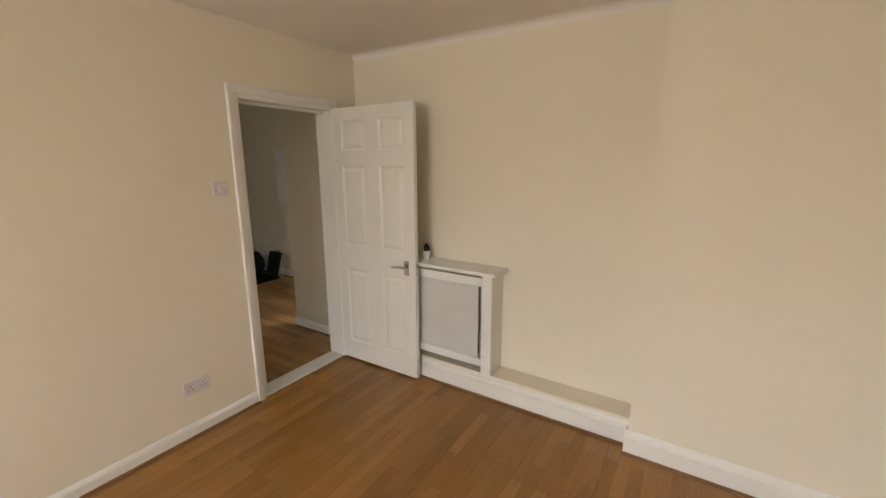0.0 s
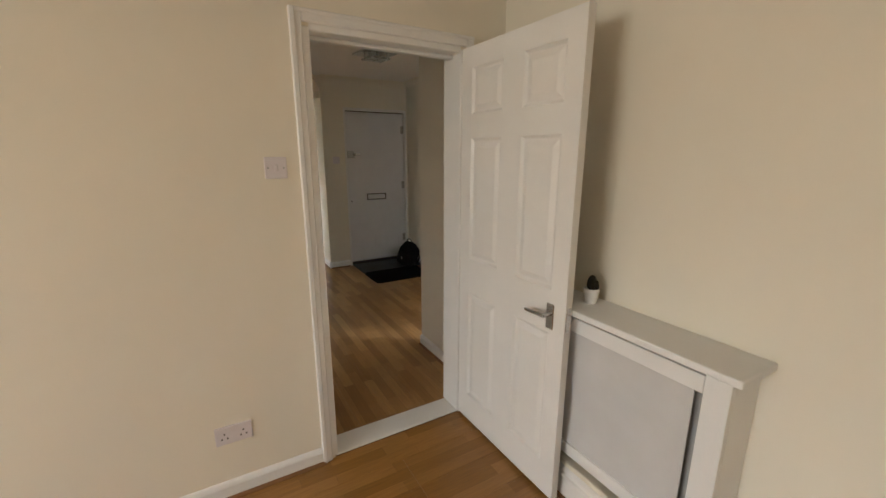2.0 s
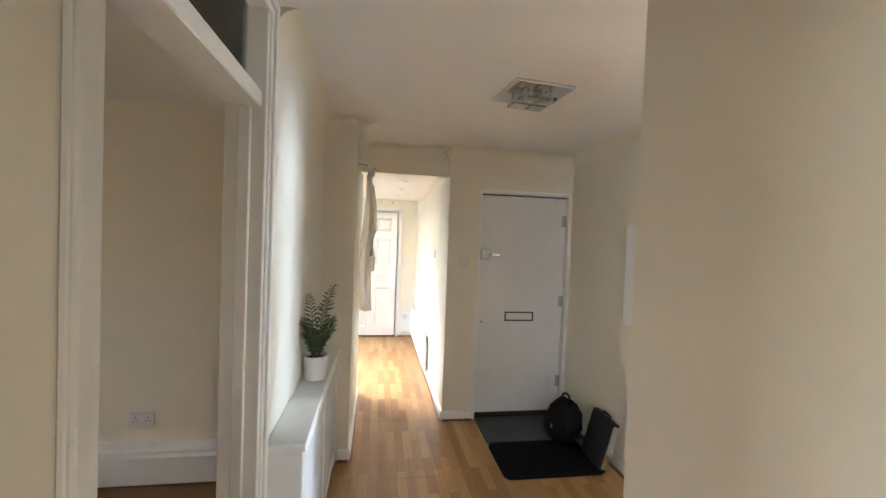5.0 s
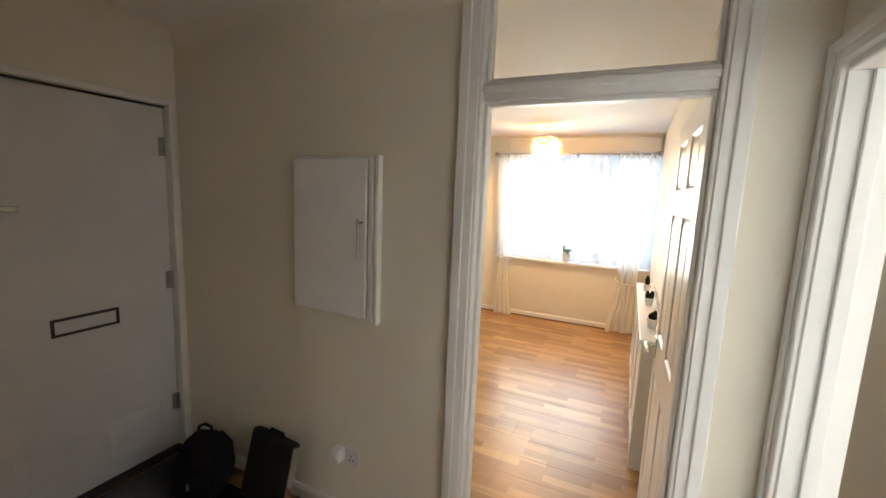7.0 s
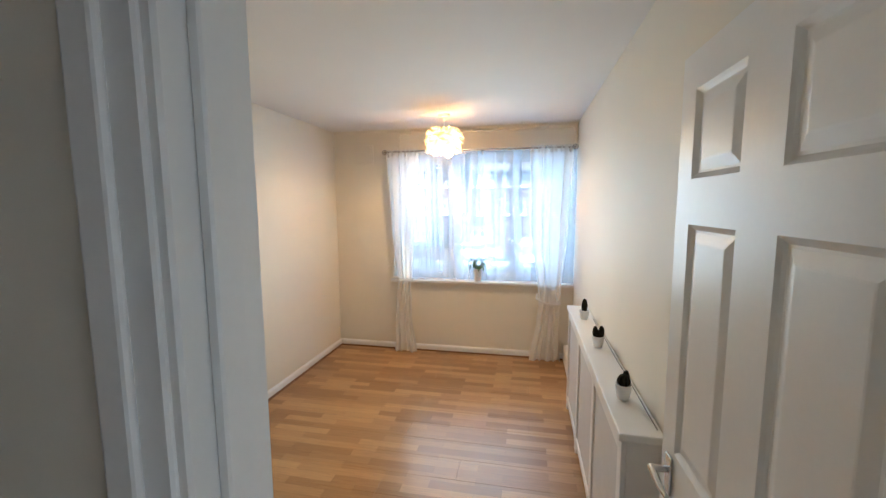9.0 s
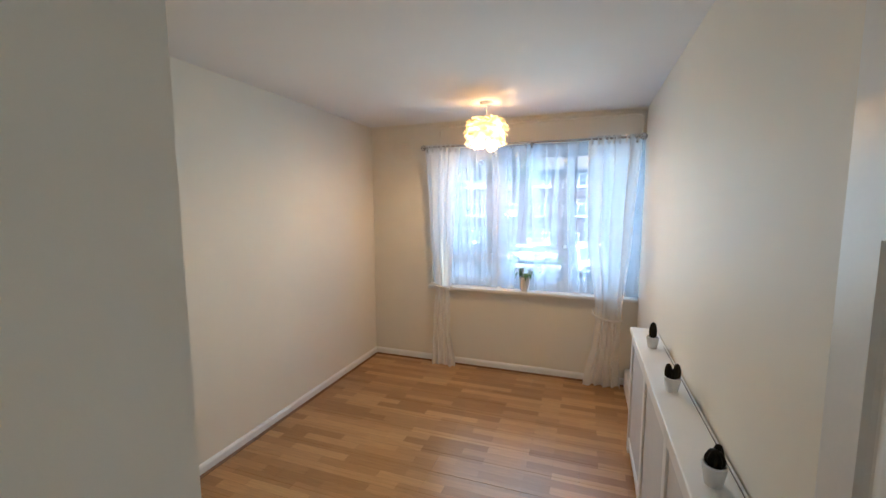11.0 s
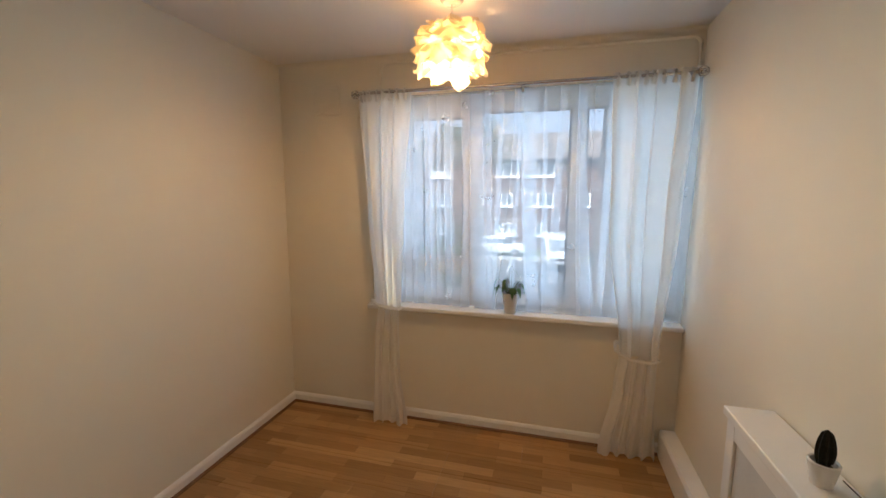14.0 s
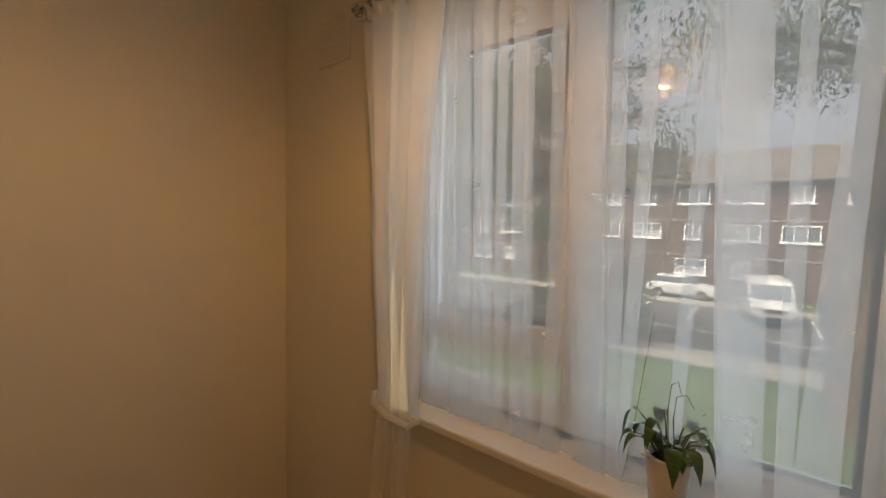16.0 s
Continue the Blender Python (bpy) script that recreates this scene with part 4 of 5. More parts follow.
# palm in a white pot
pm = thing("potted_palm", pose(-4.12, 2.285, 0.836), "small green palm in a white round pot on the radiator cover", "potted plant")
pot(pm, 0.058, 0.068, 0.13)
rng = random.Random(5)
bm_l, bm_s = bmesh.new(), bmesh.new()
for k in range(19):
    az = rng.uniform(0, 6.283) if k > 3 else (0.5, 2.7, 3.9, 1.6)[k]
    out = rng.uniform(0.05, 0.15) if k > 3 else (0.21, 0.17, 0.12, 0.10)[k]
    hgt = rng.uniform(0.14, 0.30) if k > 3 else (0.46, 0.47, 0.42, 0.50)[k]
    bx0, by0 = 0.02 * math.cos(az), 0.02 * math.sin(az)
    pts = []
    for i in range(8):
        f = i / 7
        pts.append(Vector((bx0 + out * f ** 1.6 * math.cos(az), by0 + out * f ** 1.6 * math.sin(az) * 0.62, 0.11 + hgt * (f - 0.22 * f * f * f))))
    tube(bm_s, pts, [0.0028 - 0.0018 * i / 7 for i in range(8)], 5)
    side = Vector((-math.sin(az), math.cos(az), 0))
    for i in range(2, 16):
        f = i / 15
        j = min(6, int(f * 7))
        p = pts[j].lerp(pts[j + 1], f * 7 - j)
        d = (pts[j + 1] - pts[j]).normalized()
        ln = 0.075 * (1 - 0.55 * abs(f - 0.5) * 1.6) * rng.uniform(0.8, 1.15)
        for s in (-1, 1):
            w = (side * s * 0.75 + d * 0.75 + Vector((0, 0, -0.12 - 0.1 * rng.random()))).normalized()
            nn = d.cross(w).normalized().cross(w) * 0.0045
            a, b, c2, e2 = p, p + w * ln * 0.4 + nn, p + w * ln + Vector((0, 0, -0.012)), p + w * ln * 0.4 - nn
            vs = [bm_l.verts.new(q) for q in (a, b, c2, e2)]
            bm_l.faces.new(vs)
part("stalk", bm_s, STEM, pm)
part("foliage", bm_l, PALM, pm)

# corridor fittings
for sx in (-6.2, -6.95, -7.75):
    dl = thing("downlight", pose(sx, 2.85, 2.22), "small round recessed downlight, switched on", "downlight", "corridor downlights")
    part("ring", lathe(bmesh.new(), [(0.030, -0.001), (0.042, -0.001), (0.042, -0.006), (0.034, -0.008), (0.030, -0.006)], 24), CERAMIC, dl, "white bezel")
    part("lens", lathe(bmesh.new(), [(0.002, -0.004), (0.030, -0.004), (0.030, -0.002), (0.002, -0.002)], 20), SPOT, dl, "lit lens")
for y in (2.616, 2.804):
    hk = thing("hook", pose(-8.45, y, 2.17), "tiny black hook above the corridor door", "hook", "hooks above the corridor door")
    part("hook_stem", tube(bmesh.new(), [(0, 0, 0), (0.02, 0, 0), (0.025, 0, 0.008), (0.022, 0, 0.014)], 0.007, 8), BLACKFR, hk)
bm = bmesh.new()
prism(bm, [(0, 0), (0.035, 0), (0.035, 0.385), (0.028, 0.40), (0, 0.40)], (-8.412, 3.187, 0.09), (-6.42, 3.187, 0.09 - 0.0), (0, -1, 0), (0, 0, 1))
tagged(link("trim", bm, SATIN), "white painted pipe boxing low along the corridor wall", "boxing", kind="structure")
tagged(link("trim", box(-8.449, -8.412, 2.968, 3.185, 0.09, 0.40, bevel=0.003), SATIN), "white painted boxing at the corridor end", "boxing", kind="structure")
plate("wall_socket", pose(-8.412, 3.06, 0.33, 0, 0, 90), "single", "white plastic socket on the corridor boxing", "wall socket")
plate("light_switch", pose(-6.18, 3.205, 1.45, 0, 0, 0), "switch", "white plastic light switch on the corridor wall", "light switch")

rail = thing("coat_rail", pose(0, 0, 0), "thin dark rail with a hook at the corridor mouth", "coat rail")
part("rod", tube(bmesh.new(), [(-4.80, 2.432, 2.125), (-4.81, 2.50, 2.12), (-5.22, 2.535, 2.112)], 0.005, 8), STEEL, rail)
part("hook_stem", tube(bmesh.new(), [(-5.2, 2.535, 2.112), (-5.2, 2.535, 2.16), (-5.205, 2.55, 2.175), (-5.21, 2.56, 2.15)], 0.004, 8), STEEL, rail)
coat = thing("coat", pose(-5.2, 2.505, 2.115), "long oatmeal coloured coat hanging from the rail", "coat")
bm = bmesh.new()
n, rows = 40, 26
rings = []
for i in range(rows + 1):
    f = i / rows
    z = -1.10 * f
    wid = 0.05 + 0.085 * min(1, f * 3.2) - 0.035 * max(0, f - 0.55) / 0.45
    dep = 0.03 + 0.045 * min(1, f * 2.5) - 0.02 * max(0, f - 0.6)
    ring = []
    for k in range(n):
        a = 6.28319 * k / n
        w = 1 + 0.16 * math.sin(a * 5 + 2.2 * f) * min(1, 2 * f) + 0.09 * noise.noise(Vector((math.cos(a) * 1.5, math.sin(a) * 1.5, f * 5)))
        ring.append(bm.verts.new((wid * 0.9 * math.cos(a) * w - 0.02, dep * math.sin(a) * w * 0.62 + 0.012 * math.sin(f * 7), z - 0.02 * abs(math.cos(a)) * (1 - f))))
    rings.append(ring)
for a, b in zip(rings, rings[1:]):
    for k in range(n):
        bm.faces.new((a[k], a[(k + 1) % n], b[(k + 1) % n], b[k]))
bm.faces.new(rings[0][::-1])
bm.faces.new(rings[-1])
part("body", bm, COAT, coat, smooth=True)
bm = bmesh.new()
pts = [(-0.02, 0.02, -0.09), (0.0, 0.035, -0.25), (0.02, 0.04, -0.45), (0.015, 0.04, -0.66), (0.0, 0.035, -0.78)]
tube(bm, pts, [0.025, 0.034, 0.036, 0.034, 0.03], 14)
part("sleeve", bm, COAT, coat, smooth=True)
bm = bmesh.new()
tube(bm, [(-0.08, 0, -0.02), (0, 0.02, 0.004), (0.05, 0.01, -0.02), (0.06, 0.0, -0.06)], [0.022, 0.028, 0.024, 0.015], 12)
part("collar", bm, COAT, coat, smooth=True)
# side room
bm = prism(bmesh.new(), [(0, 0), (0.13, 0), (0.13, 0.17), (0.118, 0.19), (0.118, 0.205), (0.10, 0.215), (0, 0.215)], (-4.75, -1.98, 0.001), (-4.75, 2.088, 0.001), (1, 0, 0), (0, 0, 1))
tagged(link("trim", bm, SATIN), "white painted pipe boxing in the side room", "boxing", kind="structure")
plate("wall_socket", pose(-4.75, 1.115, 0.37, 0, 0, 90), "double", "white plastic double socket above the boxing", "wall socket")


# ---- things: living room ----
radiator_cover("radiator_cover", pose(-2.910, 7.262, 0.001, 0, 0, 270), 1.80, 0.829, 0.139, 3, "long white radiator cover with three perforated grilles", 0.012, 0.03, 0.0, 0.055, False, False)
bm = prism(bmesh.new(), [(0, 0), (0.085, 0), (0.085, 0.15), (0.075, 0.165), (0, 0.165)], (-2.766, 7.277, 0.001), (-2.766, 8.252, 0.001), (-1, 0, 0), (0, 0, 1))
tagged(link("trim", bm, SATIN), "white painted pipe boxing beside the radiator cover", "boxing", kind="structure")
tagged(link("baseboard", box(-2.781, -2.766, 4.50, 5.46, 0.001, 0.085, bevel=0.004), GLOSS), "white gloss painted skirting board", "skirting board", kind="structure")
cb = thing("cable", pose(0, 0, 0), "thin dark cable lying along the back of the radiator cover", "cable")
part("flex", tube(bmesh.new(), [(-2.785, 6.92, 0.8322), (-2.783, 6.6, 0.8322), (-2.785, 6.3, 0.8322), (-2.784, 5.9, 0.8322), (-2.785, 5.5, 0.8318)], 0.0016, 8), CABLE, cb)
cactus(pose(-2.845, 6.895, 0.830, 0, 0, 8), [(0, 0, 0.06, 0.017, 0.085)], "single upright dark cactus in a white pot on the radiator cover")
cactus(pose(-2.847, 6.335, 0.830, 0, 0, -6), [(-0.016, 0.0, 0.06, 0.013, 0.06), (0.016, 0.006, 0.06, 0.013, 0.062), (0.002, -0.016, 0.06, 0.012, 0.045)], "cluster of dark cactus stems in a white pot")
cactus(pose(-2.849, 5.725, 0.830, 0, 0, 12), [(0.0, 0.0, 0.06, 0.022, 0.045), (0.014, 0.012, 0.06, 0.013, 0.055)], "round dark cactus in a white pot on the radiator cover")

# pendant lamp with a crumpled paper shade
pl = thing("pendant_lamp", pose(-3.980, 7.635, C), "lit pendant lamp with a crumpled cream paper shade", "pendant lamp")
part("ceiling_rose", lathe(bmesh.new(), [(0.002, 0), (0.052, 0), (0.052, -0.012), (0.040, -0.026), (0.012, -0.030), (0.002, -0.030)], 28), CERAMIC, pl, "white ceiling rose", smooth=True)
part("flex", tube(bmesh.new(), [(0, 0, -0.028), (0.001, 0, -0.10), (0, 0, -0.17)], 0.004, 8), CERAMIC, pl)
part("lamp_holder", cyl(bmesh.new(), (0, 0, -0.225), (0, 0, -0.165), 0.019, 0.016, 16), CERAMIC, pl)
bm = bmesh.new()
bmesh.ops.create_uvsphere(bm, u_segments=20, v_segments=14, radius=0.030, matrix=Matrix.Translation((0, 0, -0.25)))
bl = part("bulb", bm, BULB, pl, "glowing bulb", smooth=True)
rng = random.Random(11)
for tier, (zt, r, count, drop) in enumerate(((-0.132, 0.070, 7, 0.022), (-0.152, 0.135, 8, 0.060), (-0.198, 0.140, 7, 0.062), (-0.250, 0.135, 8, 0.075), (-0.285, 0.080, 7, 0.070))):
    for k in range(count):
        a0 = 6.28319 * (k + rng.uniform(-0.2, 0.2)) / count
        span = 6.28319 / count * rng.uniform(1.5, 2.1)
        bm = bmesh.new()
        nu, nv = 7, 6
        ph, am = rng.uniform(0, 6.28), rng.uniform(0.012, 0.026)
        lip = rng.uniform(0.0, 0.050) if tier else 0.085
        grid = []
        for i in range(nv + 1):
            f = i / nv
            row = []
            for j in range(nu + 1):
                u = j / nu - 0.5
                a = a0 + span * u * (1 - 0.35 * f + 0.2 * math.sin(ph + 3 * f))
                rr = r + am * math.sin(5.5 * u + 4 * f + ph) + lip * f * f + 0.012 * noise.noise(Vector((k * 3 + u * 4, tier * 5, f * 4)))
                z = zt - drop * f * (1 - 0.55 * abs(u) * f) + 0.016 * math.sin(5 * u + ph) + 0.010 * math.sin(11 * u + 2 * ph)
                row.append(bm.verts.new((rr * math.cos(a), rr * math.sin(a), z)))
            grid.append(row)
        for i in range(nv):
            for j in range(nu):
                bm.faces.new((grid[i][j], grid[i][j + 1], grid[i + 1][j + 1], grid[i + 1][j]))
        part("shade_petal", bm, SHADE, pl, smooth=True)
wire = bmesh.new()
for z, r in ((-0.15, 0.11), (-0.205, 0.13), (-0.265, 0.105)):
    tube(wire, [(r * math.cos(6.28319 * k / 24), r * math.sin(6.28319 * k / 24), z) for k in range(25)], 0.0016, 5)
for k in range(4):
    a = 6.28319 * k / 4
    tube(wire, [(0.016 * math.cos(a), 0.016 * math.sin(a), -0.215), (0.11 * math.cos(a), 0.11 * math.sin(a), -0.15)], 0.0016, 5)
part("wire_frame", wire, STEEL, pl)

# curtain pole
cpole = thing("curtain_pole", pose(0, 0, 0), "slim chrome curtain pole with wire ball finials", "curtain pole")
PY, PZ = 8.175, 2.173
part("rod", cyl(bmesh.new(), (-4.717, PY, PZ + 0.005), (-2.815, PY, PZ - 0.003), 0.0095, n=16), CHROME, cpole, smooth=True)
for x in (-4.737, -2.795):
    f = part("finial", lathe(bmesh.new(), [(0.002, -0.010), (0.012, -0.008), (0.014, 0.0), (0.012, 0.008), (0.002, 0.010)], 16, (x, PY, PZ)), CHROME, cpole, "chrome finial core", smooth=True)
    bm = bmesh.new()
    for k in range(8):
        a = 6.28319 * k / 8
        tube(bm, [(x + 0.026 * math.cos(b), PY + 0.026 * math.sin(b) * math.cos(a), PZ + 0.026 * math.sin(b) * math.sin(a)) for b in [math.pi * q / 8 for q in range(9)]], 0.0028, 5)
    part("finial_wire", bm, CHROME, f)
for x in (-4.69, -3.695, -2.845):
    bm = cyl(bmesh.new(), (x, PY, PZ), (x, 8.262, PZ + 0.002), 0.006, n=10)
    cyl(bm, (x, 8.262, PZ), (x, 8.27, PZ), 0.022, n=18)
    bx(bm, x - 0.008, x + 0.008, PY - 0.014, PY + 0.014, PZ - 0.05, PZ - 0.010, 0.003)
    part("bracket", bm, CHROME, cpole, smooth=True)


def drape(parent, name, left, right, rows, nu, depth, waves, y0, mat, seed, label="", drift=0.0, fold=0.24):
    """Hanging cloth. left and right: (height share, x) pairs from top 0 to foot 1; rows: top z, foot z."""
    r2 = random.Random(seed)
    ph = [r2.uniform(0, 6.28) for _ in range(5)]
    nv = 44

    def at(table, f):
        for (fa, va), (fb, vb) in zip(table, table[1:]):
            if f <= fb:
                s = (f - fa) / max(1e-6, fb - fa)
                s = s * s * (3 - 2 * s)
                return va + (vb - va) * s
        return table[-1][1]
    bm = bmesh.new()
    grid = []
    for i in range(nv + 1):
        f = i / nv
        xl, xr = at(left, f), at(right, f)
        row = []
        for j in range(nu + 1):
            u = j / nu
            uu = u + 0.012 * math.sin(9 * u + ph[0] + 2 * f)
            s = math.sin(6.28319 * waves * uu + ph[1] + 0.7 * math.sin(3 * f + ph[2]))
            s2 = math.sin(6.28319 * waves * 2.3 * uu + ph[3] + 1.5 * f)
            amp = depth * (0.55 + 0.45 * math.sin(5.1 * u + ph[4]) ** 2) * (0.75 + 0.4 * f)
            hold = fold * (0.25 + 0.9 * (0.5 + 0.5 * math.sin(8.3 * u + ph[3] + 0.8 * f)) ** 2)
            x = xl + (xr - xl) * uu + hold * abs(xr - xl) / waves * math.sin(12.56637 * waves * uu * 0.5 + 2 * ph[1] + 1.3 * math.sin(4 * u + ph[0]))
            y = y0 + amp * s + 0.3 * amp * s2 + drift * f
            z = rows[0] + (rows[1] - rows[0]) * f + 0.006 * math.sin(11 * u + ph[2]) * f
            row.append(bm.verts.new((x, y, z)))
        grid.append(row)
    for i in range(nv):
        for j in range(nu):
            bm.faces.new((grid[i][j], grid[i][j + 1], grid[i + 1][j + 1], grid[i + 1][j]))
    return part(name, bm, mat, parent, label, smooth=True)


def tabs(parent, x0, x1, count, seed):
    """Knotted cloth loops over the pole."""
    r2 = random.Random(seed)
    for k in range(count):
        x = x0 + (x1 - x0) * (k + 0.5) / count + r2.uniform(-0.006, 0.006)
        bm = bmesh.new()
        pts = [(x, PY + 0.004, PZ - 0.045), (x + 0.003, PY - 0.013, PZ - 0.012), (x, PY - 0.010, PZ + 0.012), (x - 0.002, PY + 0.004, PZ + 0.019), (x, PY + 0.016, PZ + 0.008), (x, PY + 0.012, PZ - 0.03)]
        tube(bm, pts, [0.013, 0.010, 0.009, 0.009, 0.010, 0.012], 7)
        part("tab", bm, CURTAIN, parent, smooth=True)


cl = thing("curtain", pose(0, 0, 0), "cream voile curtain tied back with a band, hanging to the floor", "curtain", "living room curtains")
drape(cl, "upper_cloth", [(0, -4.70), (0.55, -4.665), (1, -4.615)], [(0, -4.39), (0.5, -4.43), (1, -4.46)], (2.195, 0.82), 110, 0.024, 3.4, 8.178, CURTAIN, 2, fold=0.30)
drape(cl, "lower_cloth", [(0, -4.612), (0.4, -4.635), (1, -4.64)], [(0, -4.462), (0.5, -4.45), (1, -4.395)], (0.82, 0.03), 100, 0.018, 4.2, 8.178, CURTAIN, 3, drift=-0.06)
bm = bmesh.new()
tube(bm, [(-4.665, 8.20, 0.842), (-4.62, 8.155, 0.832), (-4.54, 8.145, 0.815), (-4.46, 8.152, 0.805), (-4.448, 8.19, 0.81), (-4.54, 8.212, 0.825), (-4.665, 8.204, 0.842)], 0.010, 8)
part("tie_band", bm, CURTAIN, cl, "twisted cloth tie band", smooth=True)
tabs(cl, -4.70, -4.39, 7, 4)
cr = thing("curtain", pose(0, 0, 0), "cream voile curtain with low tie band, hanging to the floor", "curtain", "living room curtains")
drape(cr, "upper_cloth", [(0, -3.215), (0.5, -3.20), (1, -3.115)], [(0, -2.815), (0.5, -2.85), (1, -2.90)], (2.195, 0.62), 130, 0.028, 3.3, 8.175, CURTAIN, 6, fold=0.30)
drape(cr, "lower_cloth", [(0, -3.112), (0.3, -3.13), (1, -3.195)], [(0, -2.902), (0.5, -2.90), (1, -2.885)], (0.62, 0.012), 110, 0.022, 4.4, 8.172, CURTAIN, 7)
bm = bmesh.new()
tube(bm, [(-3.13, 8.20, 0.70), (-3.135, 8.15, 0.665), (-3.06, 8.138, 0.625), (-2.95, 8.14, 0.61), (-2.90, 8.165, 0.62), (-2.95, 8.215, 0.64), (-3.13, 8.205, 0.70)], 0.010, 8)
part("tie_band", bm, CURTAIN, cr, "twisted cloth tie band", smooth=True)
tabs(cr, -3.215, -2.82, 9, 8)

nc = thing("net_curtain", pose(0, 0, 0), "sheer white net curtains hanging inside the window recess", "net curtain")
part("wire", cyl(bmesh.new(), (-4.70, 8.25, 2.158), (-2.768, 8.25, 2.158), 0.003, n=8), STEEL, nc)


def pleats(x, end, advance, overlap, r2):
    """Turns of a gathered cloth between two ends: forward, a little back, forward again; each with its place at the top and at the foot."""
    out = [(x, x + 0.02)]
    while x < end - advance[1]:
        go, back = r2.uniform(*advance), r2.uniform(*overlap)
        slip = r2.uniform(-0.016, 0.016)
        wide = r2.uniform(0.9, 1.5)
        out += [(x + go + back, x + go + back * wide + slip), (x + go, x + go + slip)]
        x += go
    return out + [(end, end)]


def pleated(parent, turns, top, foot, y0, depth, lean, mat, seed):
    """A thin net that doubles back at each turn."""
    r2 = random.Random(seed)
    nv, ns = 30, 9
    deep = [depth * r2.uniform(0.6, 1.2) * (1 if k % 2 else -1) for k in range(len(turns))]
    bow = [r2.uniform(-0.012, 0.012) for _ in turns]
    bm = bmesh.new()
    grid = []
    for i in range(nv + 1):
        f = i / nv
        g = f ** 1.5
        row = []
        for k in range(len(turns) - 1):
            (a0, a1), (b0, b1) = turns[k], turns[k + 1]
            xa, xb = a0 + (a1 - a0) * g + bow[k] * math.sin(3.1 * f), b0 + (b1 - b0) * g + bow[k + 1] * math.sin(3.1 * f)
            for q in range(ns if k < len(turns) - 2 else ns + 1):
                w = q / ns
                e = 0.5 - 0.5 * math.cos(math.pi * w)
                y = y0 + lean * f + deep[k] + (deep[k + 1] - deep[k]) * w
                row.append(bm.verts.new((xa + (xb - xa) * e, y, top + (foot - top) * f + 0.008 * f * math.sin(9 * xa + 3 * k))))
        grid.append(row)
    for a, b in zip(grid, grid[1:]):
        for j in range(len(a) - 1):
            bm.faces.new((a[j], a[j + 1], b[j + 1], b[j]))
    return part("net", bm, mat, parent, smooth=True)


r_net = random.Random(12)
pleated(nc, pleats(-4.665, -4.02, (0.034, 0.062), (0.018, 0.044), r_net) + [(-3.93, -3.90), (-4.035, -3.99), (-3.925, -3.895), (-4.01, -3.965), (-3.885, -3.86), (-3.925, -3.90), (-3.81, -3.85), (-3.835, -3.88), (-3.72, -3.85)], 2.168, 0.815, 8.252, 0.010, 0.055, VOILE, 21)
pleated(nc, [(-3.745, -3.85), (-3.70, -3.74), (-3.725, -3.77), (-3.622, -3.575), (-3.700, -3.645), (-3.640, -3.59), (-3.708, -3.655), (-3.56, -3.53), (-3.575, -3.555), (-3.45, -3.46), (-3.486, -3.54), (-3.334, -3.235), (-3.388, -3.345), (-3.345, -3.26), (-3.39, -3.33)] + pleats(-3.30, -2.78, (0.05, 0.09), (0.022, 0.046), r_net), 2.168, 0.810, 8.244, 0.010, 0.068, VOILE, 23)

# plant on the window board
sp = thing("potted_plant", pose(-3.748, 8.262, 0.807), "wilting green house plant in a white pot on the window board", "potted plant")
pot(sp, 0.036, 0.050, 0.135)
rng = random.Random(3)
bm_l, bm_s = bmesh.new(), bmesh.new()


def blade(bm, pts, width, flat):
    """A leaf along a line of points, widest in the middle."""
    last = None
    n = len(pts) - 1
    for i, p in enumerate(pts):
        d = (pts[min(i + 1, n)] - pts[max(i - 1, 0)]).normalized()
        s = d.cross(flat).normalized() * width * math.sin(math.pi * (0.06 + 0.94 * i / n) ** 0.8)
        up = flat * width * 0.25 * math.sin(math.pi * i / n)
        row = [bm.verts.new(p - s + up), bm.verts.new(p), bm.verts.new(p + s + up)]
        if last:
            bm.faces.new((last[0], last[1], row[1], row[0]))
            bm.faces.new((last[1], last[2], row[2], row[1]))
        last = row


for k in range(17):
    az = 6.28319 * k / 17 + rng.uniform(-0.2, 0.2)
    rise, out = rng.uniform(0.02, 0.085), rng.uniform(0.05, 0.085)
    top = Vector((out * math.cos(az), out * math.sin(az) * 0.75, 0.135 + rise))
    base = Vector((0.012 * math.cos(az), 0.012 * math.sin(az), 0.115))
    tube(bm_s, [base, base.lerp(top, 0.55) + Vector((0, 0, 0.02)), top], [0.0022, 0.0018, 0.0014], 5)
    ln = rng.uniform(0.06, 0.115)
    dirn = Vector((math.cos(az), math.sin(az) * 0.75, 0))
    droop = rng.uniform(0.5, 1.0)
    pts = [top + dirn * ln * (0.45 * f * (1 - 0.4 * droop * f)) + Vector((0, 0, ln * (0.12 * f - droop * 1.05 * f * f))) for f in [q / 8 for q in range(9)]]
    blade(bm_l, pts, rng.uniform(0.011, 0.018), Vector((0.25 * math.cos(az), 0.25 * math.sin(az), 1)).normalized())
for k in range(26):
    az, rr = rng.uniform(0, 6.283), rng.uniform(0.005, 0.05)
    p = Vector((rr * math.cos(az), rr * math.sin(az), 0.12 + rng.uniform(0, 0.035)))
    d = Vector((rng.uniform(-1, 1), rng.uniform(-1, 1), rng.uniform(-0.1, 0.8))).normalized()
    blade(bm_l, [p + d * 0.035 * q / 4 for q in range(5)], 0.007, Vector((0, 0, 1)))
